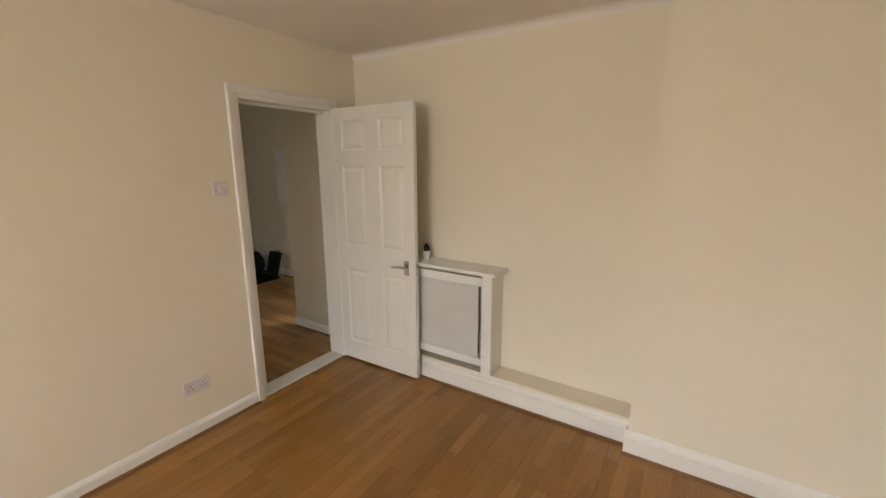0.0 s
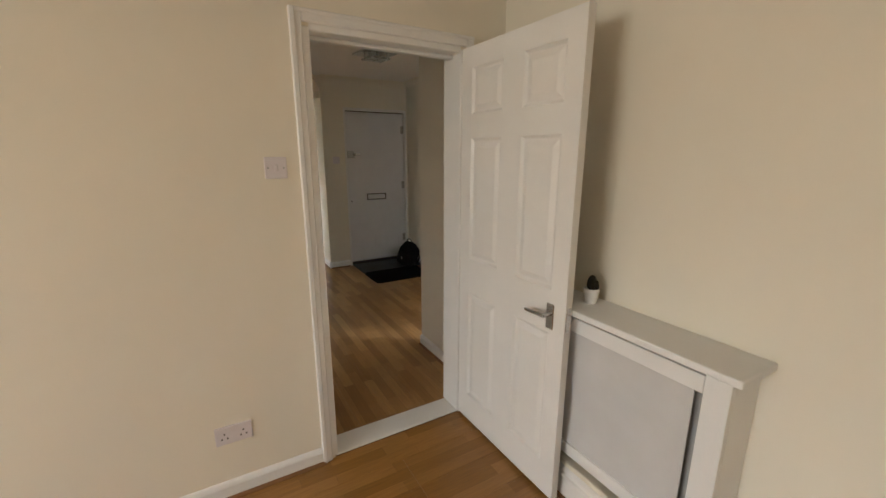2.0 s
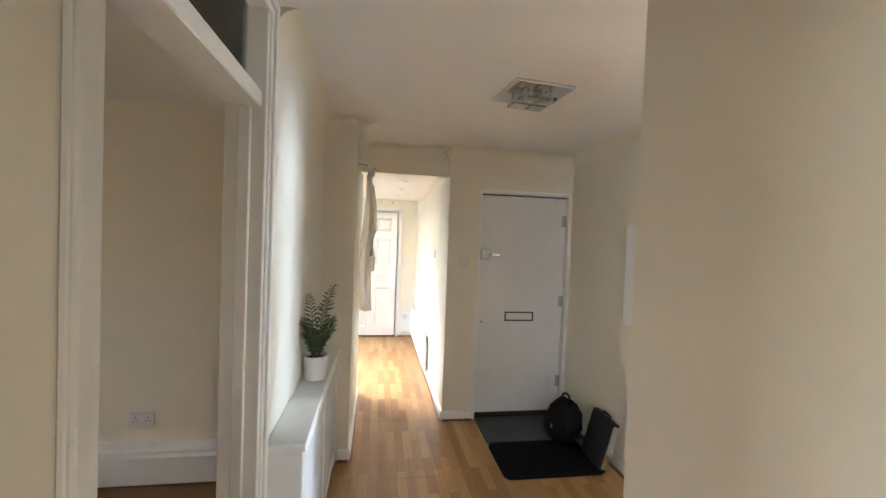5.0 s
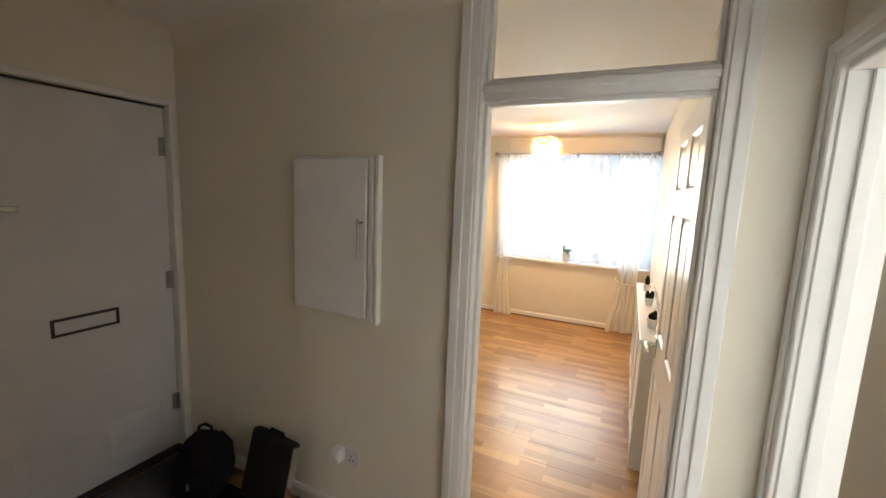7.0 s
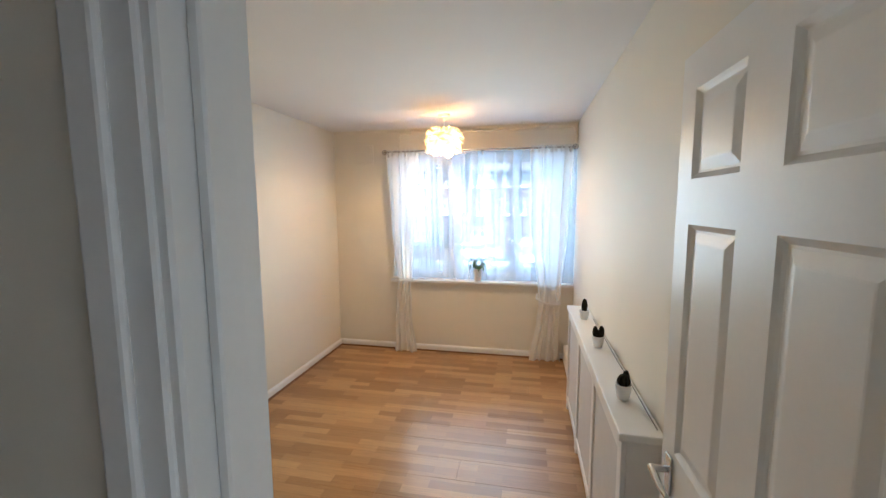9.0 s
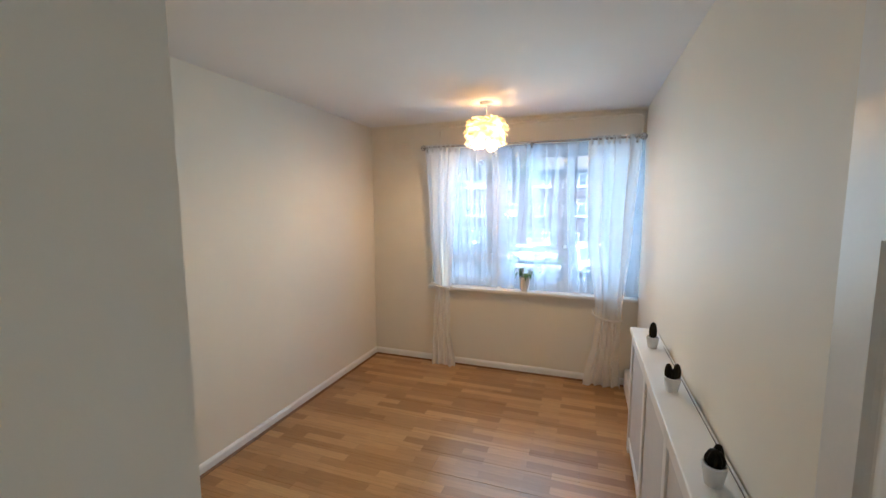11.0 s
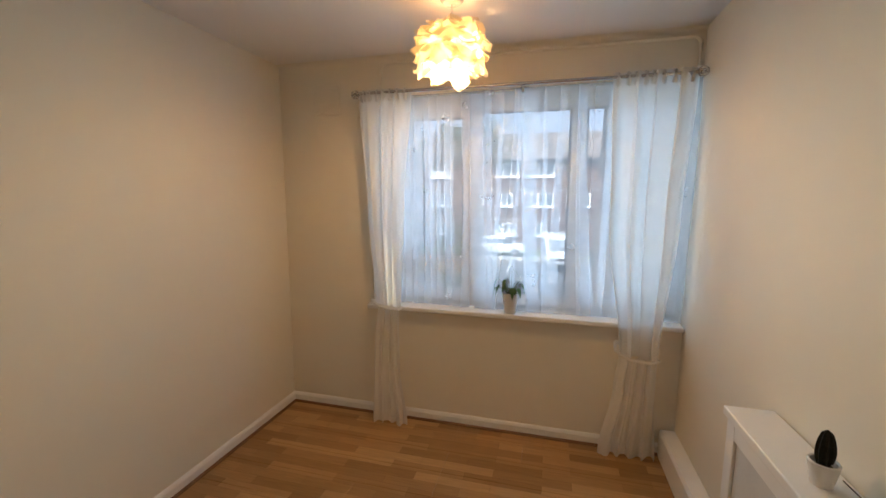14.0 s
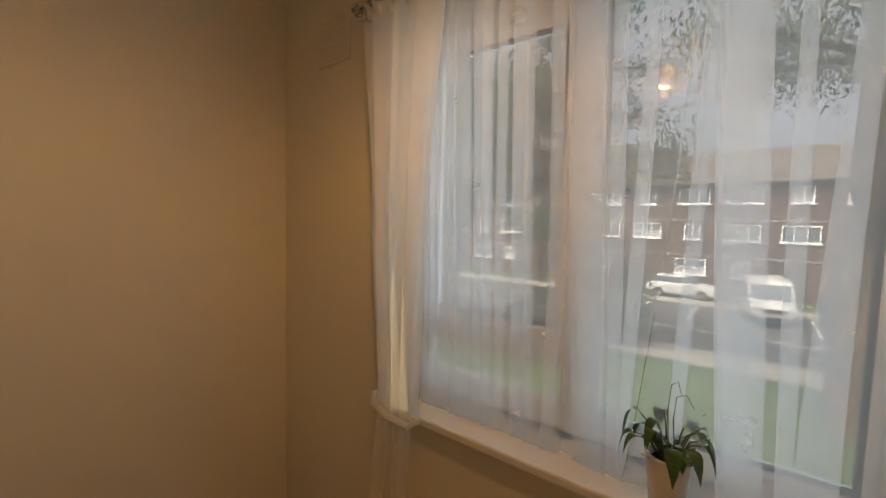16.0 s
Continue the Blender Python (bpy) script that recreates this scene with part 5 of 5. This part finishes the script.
for s in ((0.0, 0.28, 0.018), (0.012, 0.24, 0.03)):
    tube(bm_s, [(s[0], 0, 0.12), (s[0] - 0.008, 0, 0.12 + s[1] * 0.4), (s[0] - 0.004, 0, 0.12 + s[1] * 0.62), (s[0] + s[2] * 0.5, 0, 0.12 + s[1] * 0.66), (s[0] + s[2], 0, 0.12 + s[1] * 0.55)], [0.0016, 0.0014, 0.0012, 0.001, 0.0008], 5)
part("stalk", bm_s, STEM, sp)
part("foliage", bm_l, LILY, sp, smooth=True)

# wall vent
wv = thing("wall_vent", pose(-5.0, 8.27, 2.172), "white painted square wall vent beside the window", "wall vent")
part("frame", box(-0.102, 0.102, -0.008, 0, -0.096, 0.096, bevel=0.003), CREAM, wv)
for k in range(9):
    z = -0.072 + k * 0.018
    part("slat", box(-0.084, 0.084, -0.011, -0.008, z - 0.005, z + 0.005, bevel=0.002), CREAM, wv)

# ---- bedroom seen through its doorway ----
radiator_cover("radiator_cover", pose(-1.05, 8.09, 0.001), 2.0, 0.74, 0.165, 3, "white radiator cover below the bedroom window", 0.02, 0.03, 0.0, 0.06, False, True)
bp2 = thing("potted_plant", pose(-0.80, 8.30, 0.807), "small green plant in a white pot on the bedroom window board", "potted plant")
pot(bp2, 0.036, 0.048, 0.10)
bm_l = bmesh.new()
for k in range(24):
    az = rng.uniform(0, 6.283)
    d = Vector((math.cos(az), math.sin(az), rng.uniform(0.3, 1.6))).normalized()
    p = Vector((0.01 * math.cos(az), 0.01 * math.sin(az), 0.09))
    blade(bm_l, [p + d * 0.13 * q / 6 + Vector((0, 0, -0.05 * (q / 6) ** 2)) for q in range(7)], 0.013, Vector((0, 0, 1)))
part("foliage", bm_l, LILY, bp2)
bn = thing("net_curtain", pose(0, 0, 0), "sheer white net curtain in the bedroom window", "net curtain")
drape(bn, "net", [(0, -0.90), (1, -0.90)], [(0, 0.88), (1, 0.88)], (2.12, 0.83), 160, 0.018, 14.0, 8.37, VOILE, 31)

# ---- outside ----
G = -3.3
bm = box(-400, 400, 8.56, 900, G - 0.3, G - 0.06)
tagged(link("ground", bm, GRASS), "mown green lawn spreading to the distance", "ground", kind="structure")
tagged(link("road", box(-120, 120, 25.56, 36.2, G - 0.1, G - 0.055), ASPHALT), "grey asphalt residential road with parking bays", "road", kind="structure")
bm = bmesh.new()
bx(bm, -120, 120, 25.38, 25.56, G - 0.1, G + 0.05, 0.02)
bx(bm, -120, 120, 36.2, 36.36, G - 0.1, G + 0.05, 0.02)
tagged(link("kerb", bm, PAVING), "pale concrete kerb along the road", "kerb", kind="structure")
bm = bmesh.new()
bx(bm, -120, 120, 23.6, 25.38, G - 0.1, G + 0.03)
bx(bm, -120, 120, 36.36, 38.4, G - 0.1, G + 0.03)
tagged(link("pavement", bm, PAVING), "grey concrete pavement beside the road", "pavement", kind="structure")
bm = bmesh.new()
bx(bm, -120, 120, 29.35, 29.47, G - 0.055, G - 0.051)
for k in range(12):
    bx(bm, -14 + k * 2.6, -13.9 + k * 2.6, 31.6, 36.0, G - 0.055, G - 0.051)
tagged(link("road_marking", bm, LINE), "white painted parking lines on the road", "road marking", kind="structure")


def far_window(parent, x, y, z, w, h, seed, meshes):
    fr, pn, sl, nt2 = meshes
    f = new("window", fr)
    f.parent, f.location = parent, (x, y, z)
    for nm, me in (("pane", pn), ("sill", sl)) + ((("net", nt2),) if seed % 4 == 0 else ()):
        o = new(nm, me)
        o.parent = f
    return f


def window_meshes(w, h, lights):
    out = []
    bm = bmesh.new()
    t = 0.07
    for a in ((-w / 2, -w / 2 + t, 0, h), (w / 2 - t, w / 2, 0, h), (-w / 2 + t, w / 2 - t, 0, t), (-w / 2 + t, w / 2 - t, h - t, h)):
        bx(bm, a[0], a[1], -0.08, 0.02, a[2], a[3])
    for k in range(1, lights):
        x = -w / 2 + w * k / lights
        bx(bm, x - 0.035, x + 0.035, -0.075, 0.02, t, h - t)
    out.append((bm, UPVC))
    out.append((box(-w / 2 + t, w / 2 - t, -0.01, 0.01, t, h - t), FARGLASS))
    out.append((box(-w / 2 - 0.1, w / 2 + 0.1, -0.16, 0.0, -0.1, -0.005), UPVC))
    out.append((box(-w / 2 + t, w / 2 - t, -0.02, -0.011, t, h * 0.55), NETTED))
    res = []
    for bm, mt in out:
        me = bpy.data.meshes.new("window")
        bm.to_mesh(me)
        bm.free()
        me.materials.append(mt)
        res.append(me)
    return res


WIDE, NARROW = window_meshes(2.0, 1.15, 3), window_meshes(1.05, 1.15, 2)


def terrace(x0, x1, y, label, seed):
    e = thing("terrace_house", pose(0, 0, 0), label, "house", "terrace houses across the road")
    top = 4.75
    part("wall", box(x0, x1, y, y + 8, G - 0.1, top), BRICK, e, "red-brown brick walls")
    bm = prism(bmesh.new(), [(-0.4, 0), (8.4, 0), (4.0, 2.9)], (x0, y, top), (x1, y, top), (0, 1, 0), (0, 0, 1))
    part("roof", bm, RTILE, e, "dark tiled roof")
    part("gutter", box(x0, x1, y - 0.5, y - 0.38, top - 0.12, top + 0.02), RUBBER, e, "black gutter")
    for s in range(3):
        part("band", box(x0, x1, y - 0.03, y + 0.0, G + 2.75 + 2.66 * s - 0.12, G + 2.75 + 2.66 * s), PAVING, e, "pale concrete storey band")
    n = int((x1 - x0) / 3.1)
    for s in range(3):
        z = G + 1.25 + 2.66 * s
        for k in range(n):
            x = x0 + 1.6 + k * 3.1
            if s == 0 and k % 3 == 1:
                part("door", box(x - 0.45, x + 0.45, y - 0.06, y, G + 0.02, G + 2.1), BARK, e, "brown front door")
            else:
                far_window(e, x, y, z, 0, 0, seed + k + s, WIDE if (k + s) % 3 else NARROW)


terrace(-34, -15.5, 43.5, "three-storey red-brown brick terrace with white windows", 1)
terrace(-15.2, 3.5, 43, "three-storey brick terrace facing the road, white window frames", 2)
terrace(3.8, 22, 43.4, "three-storey brick terrace with white sills and dark roof", 3)


def car(m, paint, label):
    """A five-door car: a lofted body with a narrowing cabin, glass, lights and four wheels."""
    e = thing("car", m, label, "car", "parked cars")
    side = [(-2.0, 0.35), (-2.05, 0.62), (-1.95, 0.86), (-1.05, 1.0), (-0.35, 1.0), (1.2, 1.02), (1.75, 1.0), (2.0, 0.85), (2.05, 0.5), (1.95, 0.32), (0, 0.26)]
    bm = prism(bmesh.new(), side, (0, -0.86, 0), (0, 0.86, 0), (1, 0, 0), (0, 0, 1))
    bmesh.ops.bevel(bm, geom=bm.edges[:], offset=0.07, segments=3, profile=0.5, affect="EDGES")
    part("body", bm, paint, e, smooth=True)

    def cabin(rows):
        b = bmesh.new()
        loops = [[b.verts.new(p) for p in ((xf, -w, z), (xb, -w, z), (xb, w, z), (xf, w, z))] for xf, xb, w, z in rows]
        for p, q in zip(loops, loops[1:]):
            for k in range(4):
                b.faces.new((p[k], p[(k + 1) % 4], q[(k + 1) % 4], q[k]))
        b.faces.new(loops[0][::-1])
        b.faces.new(loops[-1])
        return b
    part("windows", cabin([(-1.05, 1.75, 0.80, 0.97), (-0.45, 1.45, 0.66, 1.44)]), FARGLASS, e, "dark tinted car windows")
    b = cabin([(-0.48, 1.47, 0.675, 1.42), (-0.30, 1.35, 0.60, 1.50)])
    part("roof", b, paint, e)
    for s in (-1, 1):
        part("headlight", box(-2.06, -1.9, s * 0.78 - 0.14, s * 0.78 + 0.08, 0.62, 0.78, bevel=0.03), LENS, e, "clear headlight")
        part("mirror", box(-0.75, -0.6, s * 0.95 - 0.08, s * 0.95 + 0.08, 0.98, 1.12, bevel=0.03), paint, e)
        for x in (-1.3, 1.25):
            w = part("wheel", cyl(bmesh.new(), (x, s * 0.70, 0.32), (x, s * 0.89, 0.32), 0.32, n=24), RUBBER, e, "black tyre")
            part("rim", cyl(bmesh.new(), (x, s * 0.885, 0.32), (x, s * 0.90, 0.32), 0.2, n=20), CHROME, w, "silver wheel rim")
    part("grille", box(-2.08, -2.0, -0.45, 0.45, 0.48, 0.66, bevel=0.02), RUBBER, e, "black front grille")
    part("bumper", box(-2.1, -1.95, -0.8, 0.8, 0.28, 0.44, bevel=0.04), paint, e)
    return e


def van(m, paint, label):
    """A panel van, nose along -x: a swept body, a raked windscreen, lamps, mirrors and four wheels."""
    e = thing("van", m, label, "van", "parked cars")
    side = [(-2.38, 0.34), (-2.44, 0.72), (-2.34, 1.02), (-1.62, 1.26), (-0.98, 1.98), (-0.55, 2.16), (0.6, 2.22), (2.32, 2.2), (2.42, 1.9), (2.42, 0.42), (2.2, 0.32)]
    bm = prism(bmesh.new(), side, (0, -0.95, 0), (0, 0.95, 0), (1, 0, 0), (0, 0, 1))
    bmesh.ops.bevel(bm, geom=bm.edges[:], offset=0.06, segments=3, profile=0.5, affect="EDGES")
    part("body", bm, paint, e, smooth=True)
    bm = prism(bmesh.new(), [(-1.60, 1.27), (-1.64, 1.29), (-1.03, 1.97), (-0.99, 1.95)], (0, -0.80, 0), (0, 0.80, 0), (1, 0, 0), (0, 0, 1))
    part("windscreen", bm, FARGLASS, e, "dark raked windscreen")
    for s in (-1, 1):
        bm = prism(bmesh.new(), [(-1.2, 1.24), (-0.2, 1.24), (-0.2, 1.86), (-0.86, 1.86)], (0, s * 0.945, 0), (0, s * 0.958, 0), (1, 0, 0), (0, 0, 1))
        part("side_window", bm, FARGLASS, e, "dark cab side window")
        part("headlight", box(-2.42, -2.22, s * 0.74 - 0.16, s * 0.74 + 0.12, 0.78, 1.0, bevel=0.03), LENS, e, "clear headlight")
        part("mirror", box(-1.35, -1.2, s * 1.06 - 0.09, s * 1.06 + 0.09, 1.28, 1.52, bevel=0.03), RUBBER, e, "black door mirror")
        for x in (-1.55, 1.45):
            w = part("wheel", cyl(bmesh.new(), (x, s * 0.76, 0.34), (x, s * 0.97, 0.34), 0.34, n=24), RUBBER, e, "black tyre")
            part("rim", cyl(bmesh.new(), (x, s * 0.965, 0.34), (x, s * 0.98, 0.34), 0.2, n=20), CHROME, w, "silver wheel rim")
    part("grille", box(-2.46, -2.38, -0.5, 0.5, 0.72, 0.90, bevel=0.02), RUBBER, e, "black front grille")
    part("bumper", box(-2.5, -2.3, -0.9, 0.9, 0.30, 0.54, bevel=0.05), RUBBER, e, "dark plastic bumper")
    return e


van(pose(-2.95, 34.9, G - 0.05, 0, 0, 97), CARWHITE, "white van parked nose out in a bay")
car(pose(3.6, 33.2, G - 0.05, 0, 0, 20), CARWHITE, "white hatchback parked along the road")
car(pose(-7.4, 38.9, G + 0.02, 0, 0, 178), CARWHITE, "white estate car parked near the brick terrace")
car(pose(0.3, 34.6, G - 0.05, 0, 0, 92), CARDARK, "dark hatchback parked beside a white van")


def tree(x, y, height, spread, seed, label, low=0.35, leaves=5200, size=0.30):
    r2 = random.Random(seed)
    e = thing("tree", pose(x, y, G - 0.1), label, "tree", "trees outside the window")
    bm = bmesh.new()
    lean = r2.uniform(-0.4, 0.4)
    trunk = [Vector((lean * f * f + 0.12 * math.sin(3 * f + seed), 0.1 * math.sin(4 * f), height * 0.82 * f)) for f in [q / 10 for q in range(11)]]
    tube(bm, trunk, [0.30 * (1 - 0.82 * q / 10) * height / 11 for q in range(11)], 12)
    tips = []
    for k in range(16):
        f = r2.uniform(low, 0.98)
        j = min(9, int(f * 10))
        p = trunk[j].lerp(trunk[j + 1], f * 10 - j)
        az = r2.uniform(0, 6.283)
        ln = spread * r2.uniform(0.55, 1.0) * (1.15 - 0.6 * f)
        pts = [p + Vector((math.cos(az) * ln * s, math.sin(az) * ln * s, ln * (0.35 * s - 0.18 * s * s))) + Vector((0.12 * math.sin(5 * s + k), 0.12 * math.cos(4 * s + k), 0)) for s in [q / 5 for q in range(6)]]
        tube(bm, pts, [0.075 * (1 - 0.85 * q / 5) * height / 11 for q in range(6)], 6)
        tips += [(pts[q], 0.5 + 0.5 * q / 5) for q in (2, 3, 4, 5)]
        for q in (2, 3, 4):
            d = Vector((r2.uniform(-1, 1), r2.uniform(-1, 1), r2.uniform(-0.5, 0.7))).normalized() * ln * 0.38
            tube(bm, [pts[q], pts[q] + d * 0.5 + Vector((0, 0, 0.05)), pts[q] + d], [0.025, 0.016, 0.006], 5)
            tips.append((pts[q] + d, 1.0))
    part("trunk", bm, BARK, e, "grey-brown trunk and branches", smooth=True)
    verts, faces = [], []
    for k in range(leaves):
        c, sz = tips[r2.randrange(len(tips))]
        g = Vector((r2.gauss(0, 1), r2.gauss(0, 1), r2.gauss(0, 0.7))) * 0.55 * sz
        p = c + g
        a = Vector((r2.uniform(-1, 1), r2.uniform(-1, 1), r2.uniform(-1, 1))).normalized()
        b = a.orthogonal().normalized()
        s = size * r2.uniform(0.5, 1.0)
        i = len(verts)
        verts += [p, p + a * s * 0.5 + b * s * 0.22, p + a * s, p + a * s * 0.5 - b * s * 0.22]
        faces.append((i, i + 1, i + 2, i + 3))
    me = bpy.data.meshes.new("crown")
    me.from_pydata(verts, [], faces)
    me.materials.append(LEAF)
    o = new("crown", me)
    o.parent = e
    tagged(o, "loose green crown with gaps")


tree(-1.5, 20.5, 18.0, 6.2, 4, "tall tree with a bare lower trunk on the lawn", 0.55, 34000, 0.19)
tree(-9.4, 22.5, 16.0, 5.6, 9, "spreading green tree on the lawn beside the road", 0.46, 27000, 0.19)
tree(-14.2, 21.5, 15.0, 5.8, 37, "tall leafy tree with a dense crown on the lawn", 0.35, 30000, 0.2)
tree(4.2, 24.0, 12.0, 3.8, 14, "leafy tree at the edge of the pavement", 0.55, 16000, 0.2)
tree(-18.0, 39.5, 10.5, 4.0, 17, "green tree beyond the road before the terrace", 0.35, 8000, 0.26)
tree(-13.5, 57.0, 15.0, 6.5, 23, "tall green tree rising behind the roofs", 0.3, 9000, 0.42)
tree(1.0, 59.0, 14.0, 7.0, 26, "broad green tree rising behind the roofs", 0.3, 9000, 0.42)
tree(-30.0, 58.0, 17.0, 7.5, 29, "broad tree behind the far terrace", 0.3, 9000, 0.42)


def shrub(x, y, h, w, seed):
    r2 = random.Random(seed)
    e = thing("shrub", pose(x, y, G - 0.08), "rounded dark green garden shrub on the lawn", "shrub", "shrubs on the lawn")
    bm = bmesh.new()
    for k in range(9):
        az = r2.uniform(0, 6.283)
        tube(bm, [(0.05 * math.cos(az), 0.05 * math.sin(az), 0), (w * 0.3 * math.cos(az), w * 0.3 * math.sin(az), h * 0.5), (w * 0.45 * math.cos(az), w * 0.45 * math.sin(az), h * 0.85)], [0.03, 0.02, 0.006], 5)
    part("branches", bm, BARK, e)
    verts, faces = [], []
    for k in range(2200):
        a = Vector((r2.gauss(0, 1), r2.gauss(0, 1), r2.gauss(0, 1))).normalized()
        rr = r2.uniform(0.6, 1.0) * (1 + 0.2 * noise.noise(a * 2.5))
        p = Vector((a.x * w * 0.5 * rr, a.y * w * 0.5 * rr, h * 0.55 + a.z * h * 0.5 * rr))
        d = Vector((r2.uniform(-1, 1), r2.uniform(-1, 1), r2.uniform(-1, 1))).normalized()
        b = d.orthogonal().normalized()
        s = 0.17 * r2.uniform(0.5, 1)
        i = len(verts)
        verts += [p, p + d * s * 0.5 + b * s * 0.25, p + d * s, p + d * s * 0.5 - b * s * 0.25]
        faces.append((i, i + 1, i + 2, i + 3))
    me = bpy.data.meshes.new("foliage")
    me.from_pydata(verts, [], faces)
    me.materials.append(LEAF)
    o = new("foliage", me)
    o.parent = e


shrub(-7.6, 24.2, 3.5, 2.3, 41)
shrub(-10.4, 22.9, 2.2, 2.6, 42)
shrub(2.6, 39.6, 1.3, 2.6, 43)

# ---- floor: laminate boards on a base ----
fl = tagged(link("floor", box(-8.62, 2.3, -2.1, 8.55, -0.12, -0.012), SCREED), "three-strip oak laminate floor with a soft sheen", "floor", kind="structure")
BW, BL = 0.1935, 1.29
board_meshes = {}


def board(x0, x1, y0, y1, mat):
    key = (round(x1 - x0, 3), round(y1 - y0, 3), mat.name)
    if key not in board_meshes:
        w, d, b = x1 - x0 - 0.0006, y1 - y0 - 0.0006, 0.0012
        me = bpy.data.meshes.new("floor_board")
        v = [(0, 0, -0.012), (w, 0, -0.012), (w, d, -0.012), (0, d, -0.012), (0, 0, -b), (w, 0, -b), (w, d, -b), (0, d, -b), (b, b, 0), (w - b, b, 0), (w - b, d - b, 0), (b, d - b, 0)]
        f = [(0, 1, 5, 4), (1, 2, 6, 5), (2, 3, 7, 6), (3, 0, 4, 7), (4, 5, 9, 8), (5, 6, 10, 9), (6, 7, 11, 10), (7, 4, 8, 11), (8, 9, 10, 11)]
        me.from_pydata(v, [], f)
        me.materials.append(mat)
        board_meshes[key] = me
    o = new("floor_board", board_meshes[key])
    o.parent, o.location = fl, (x0, y0, 0.0)


def lay(x0, x1, y0, y1, along_y, seed):
    r2 = random.Random(seed)
    u0, u1, v0, v1 = (y0, y1, x0, x1) if along_y else (x0, x1, y0, y1)
    v = v0
    k = 0
    while v < v1 - 0.01:
        w = min(BW, v1 - v)
        u = u0
        ln = (0.43, 0.86, 1.29)[(k + r2.randrange(2)) % 3]
        while u < u1 - 0.001:
            e = min(u + ln, u1)
            if u1 - e < 0.12:
                e = u1
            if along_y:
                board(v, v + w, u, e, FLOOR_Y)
            else:
                board(u, e, v, v + w, FLOOR_X)
            u, ln = e, BL
        v += w
        k += 1


lay(-5.355, -2.765, 4.48, 8.268, False, 1)
lay(-5.40, -2.08, 2.09, 4.48, False, 2)
lay(-8.45, -5.40, 2.0, 3.2, False, 3)
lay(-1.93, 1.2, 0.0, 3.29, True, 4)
lay(-2.58, 0.2, 3.41, 8.268, False, 5)
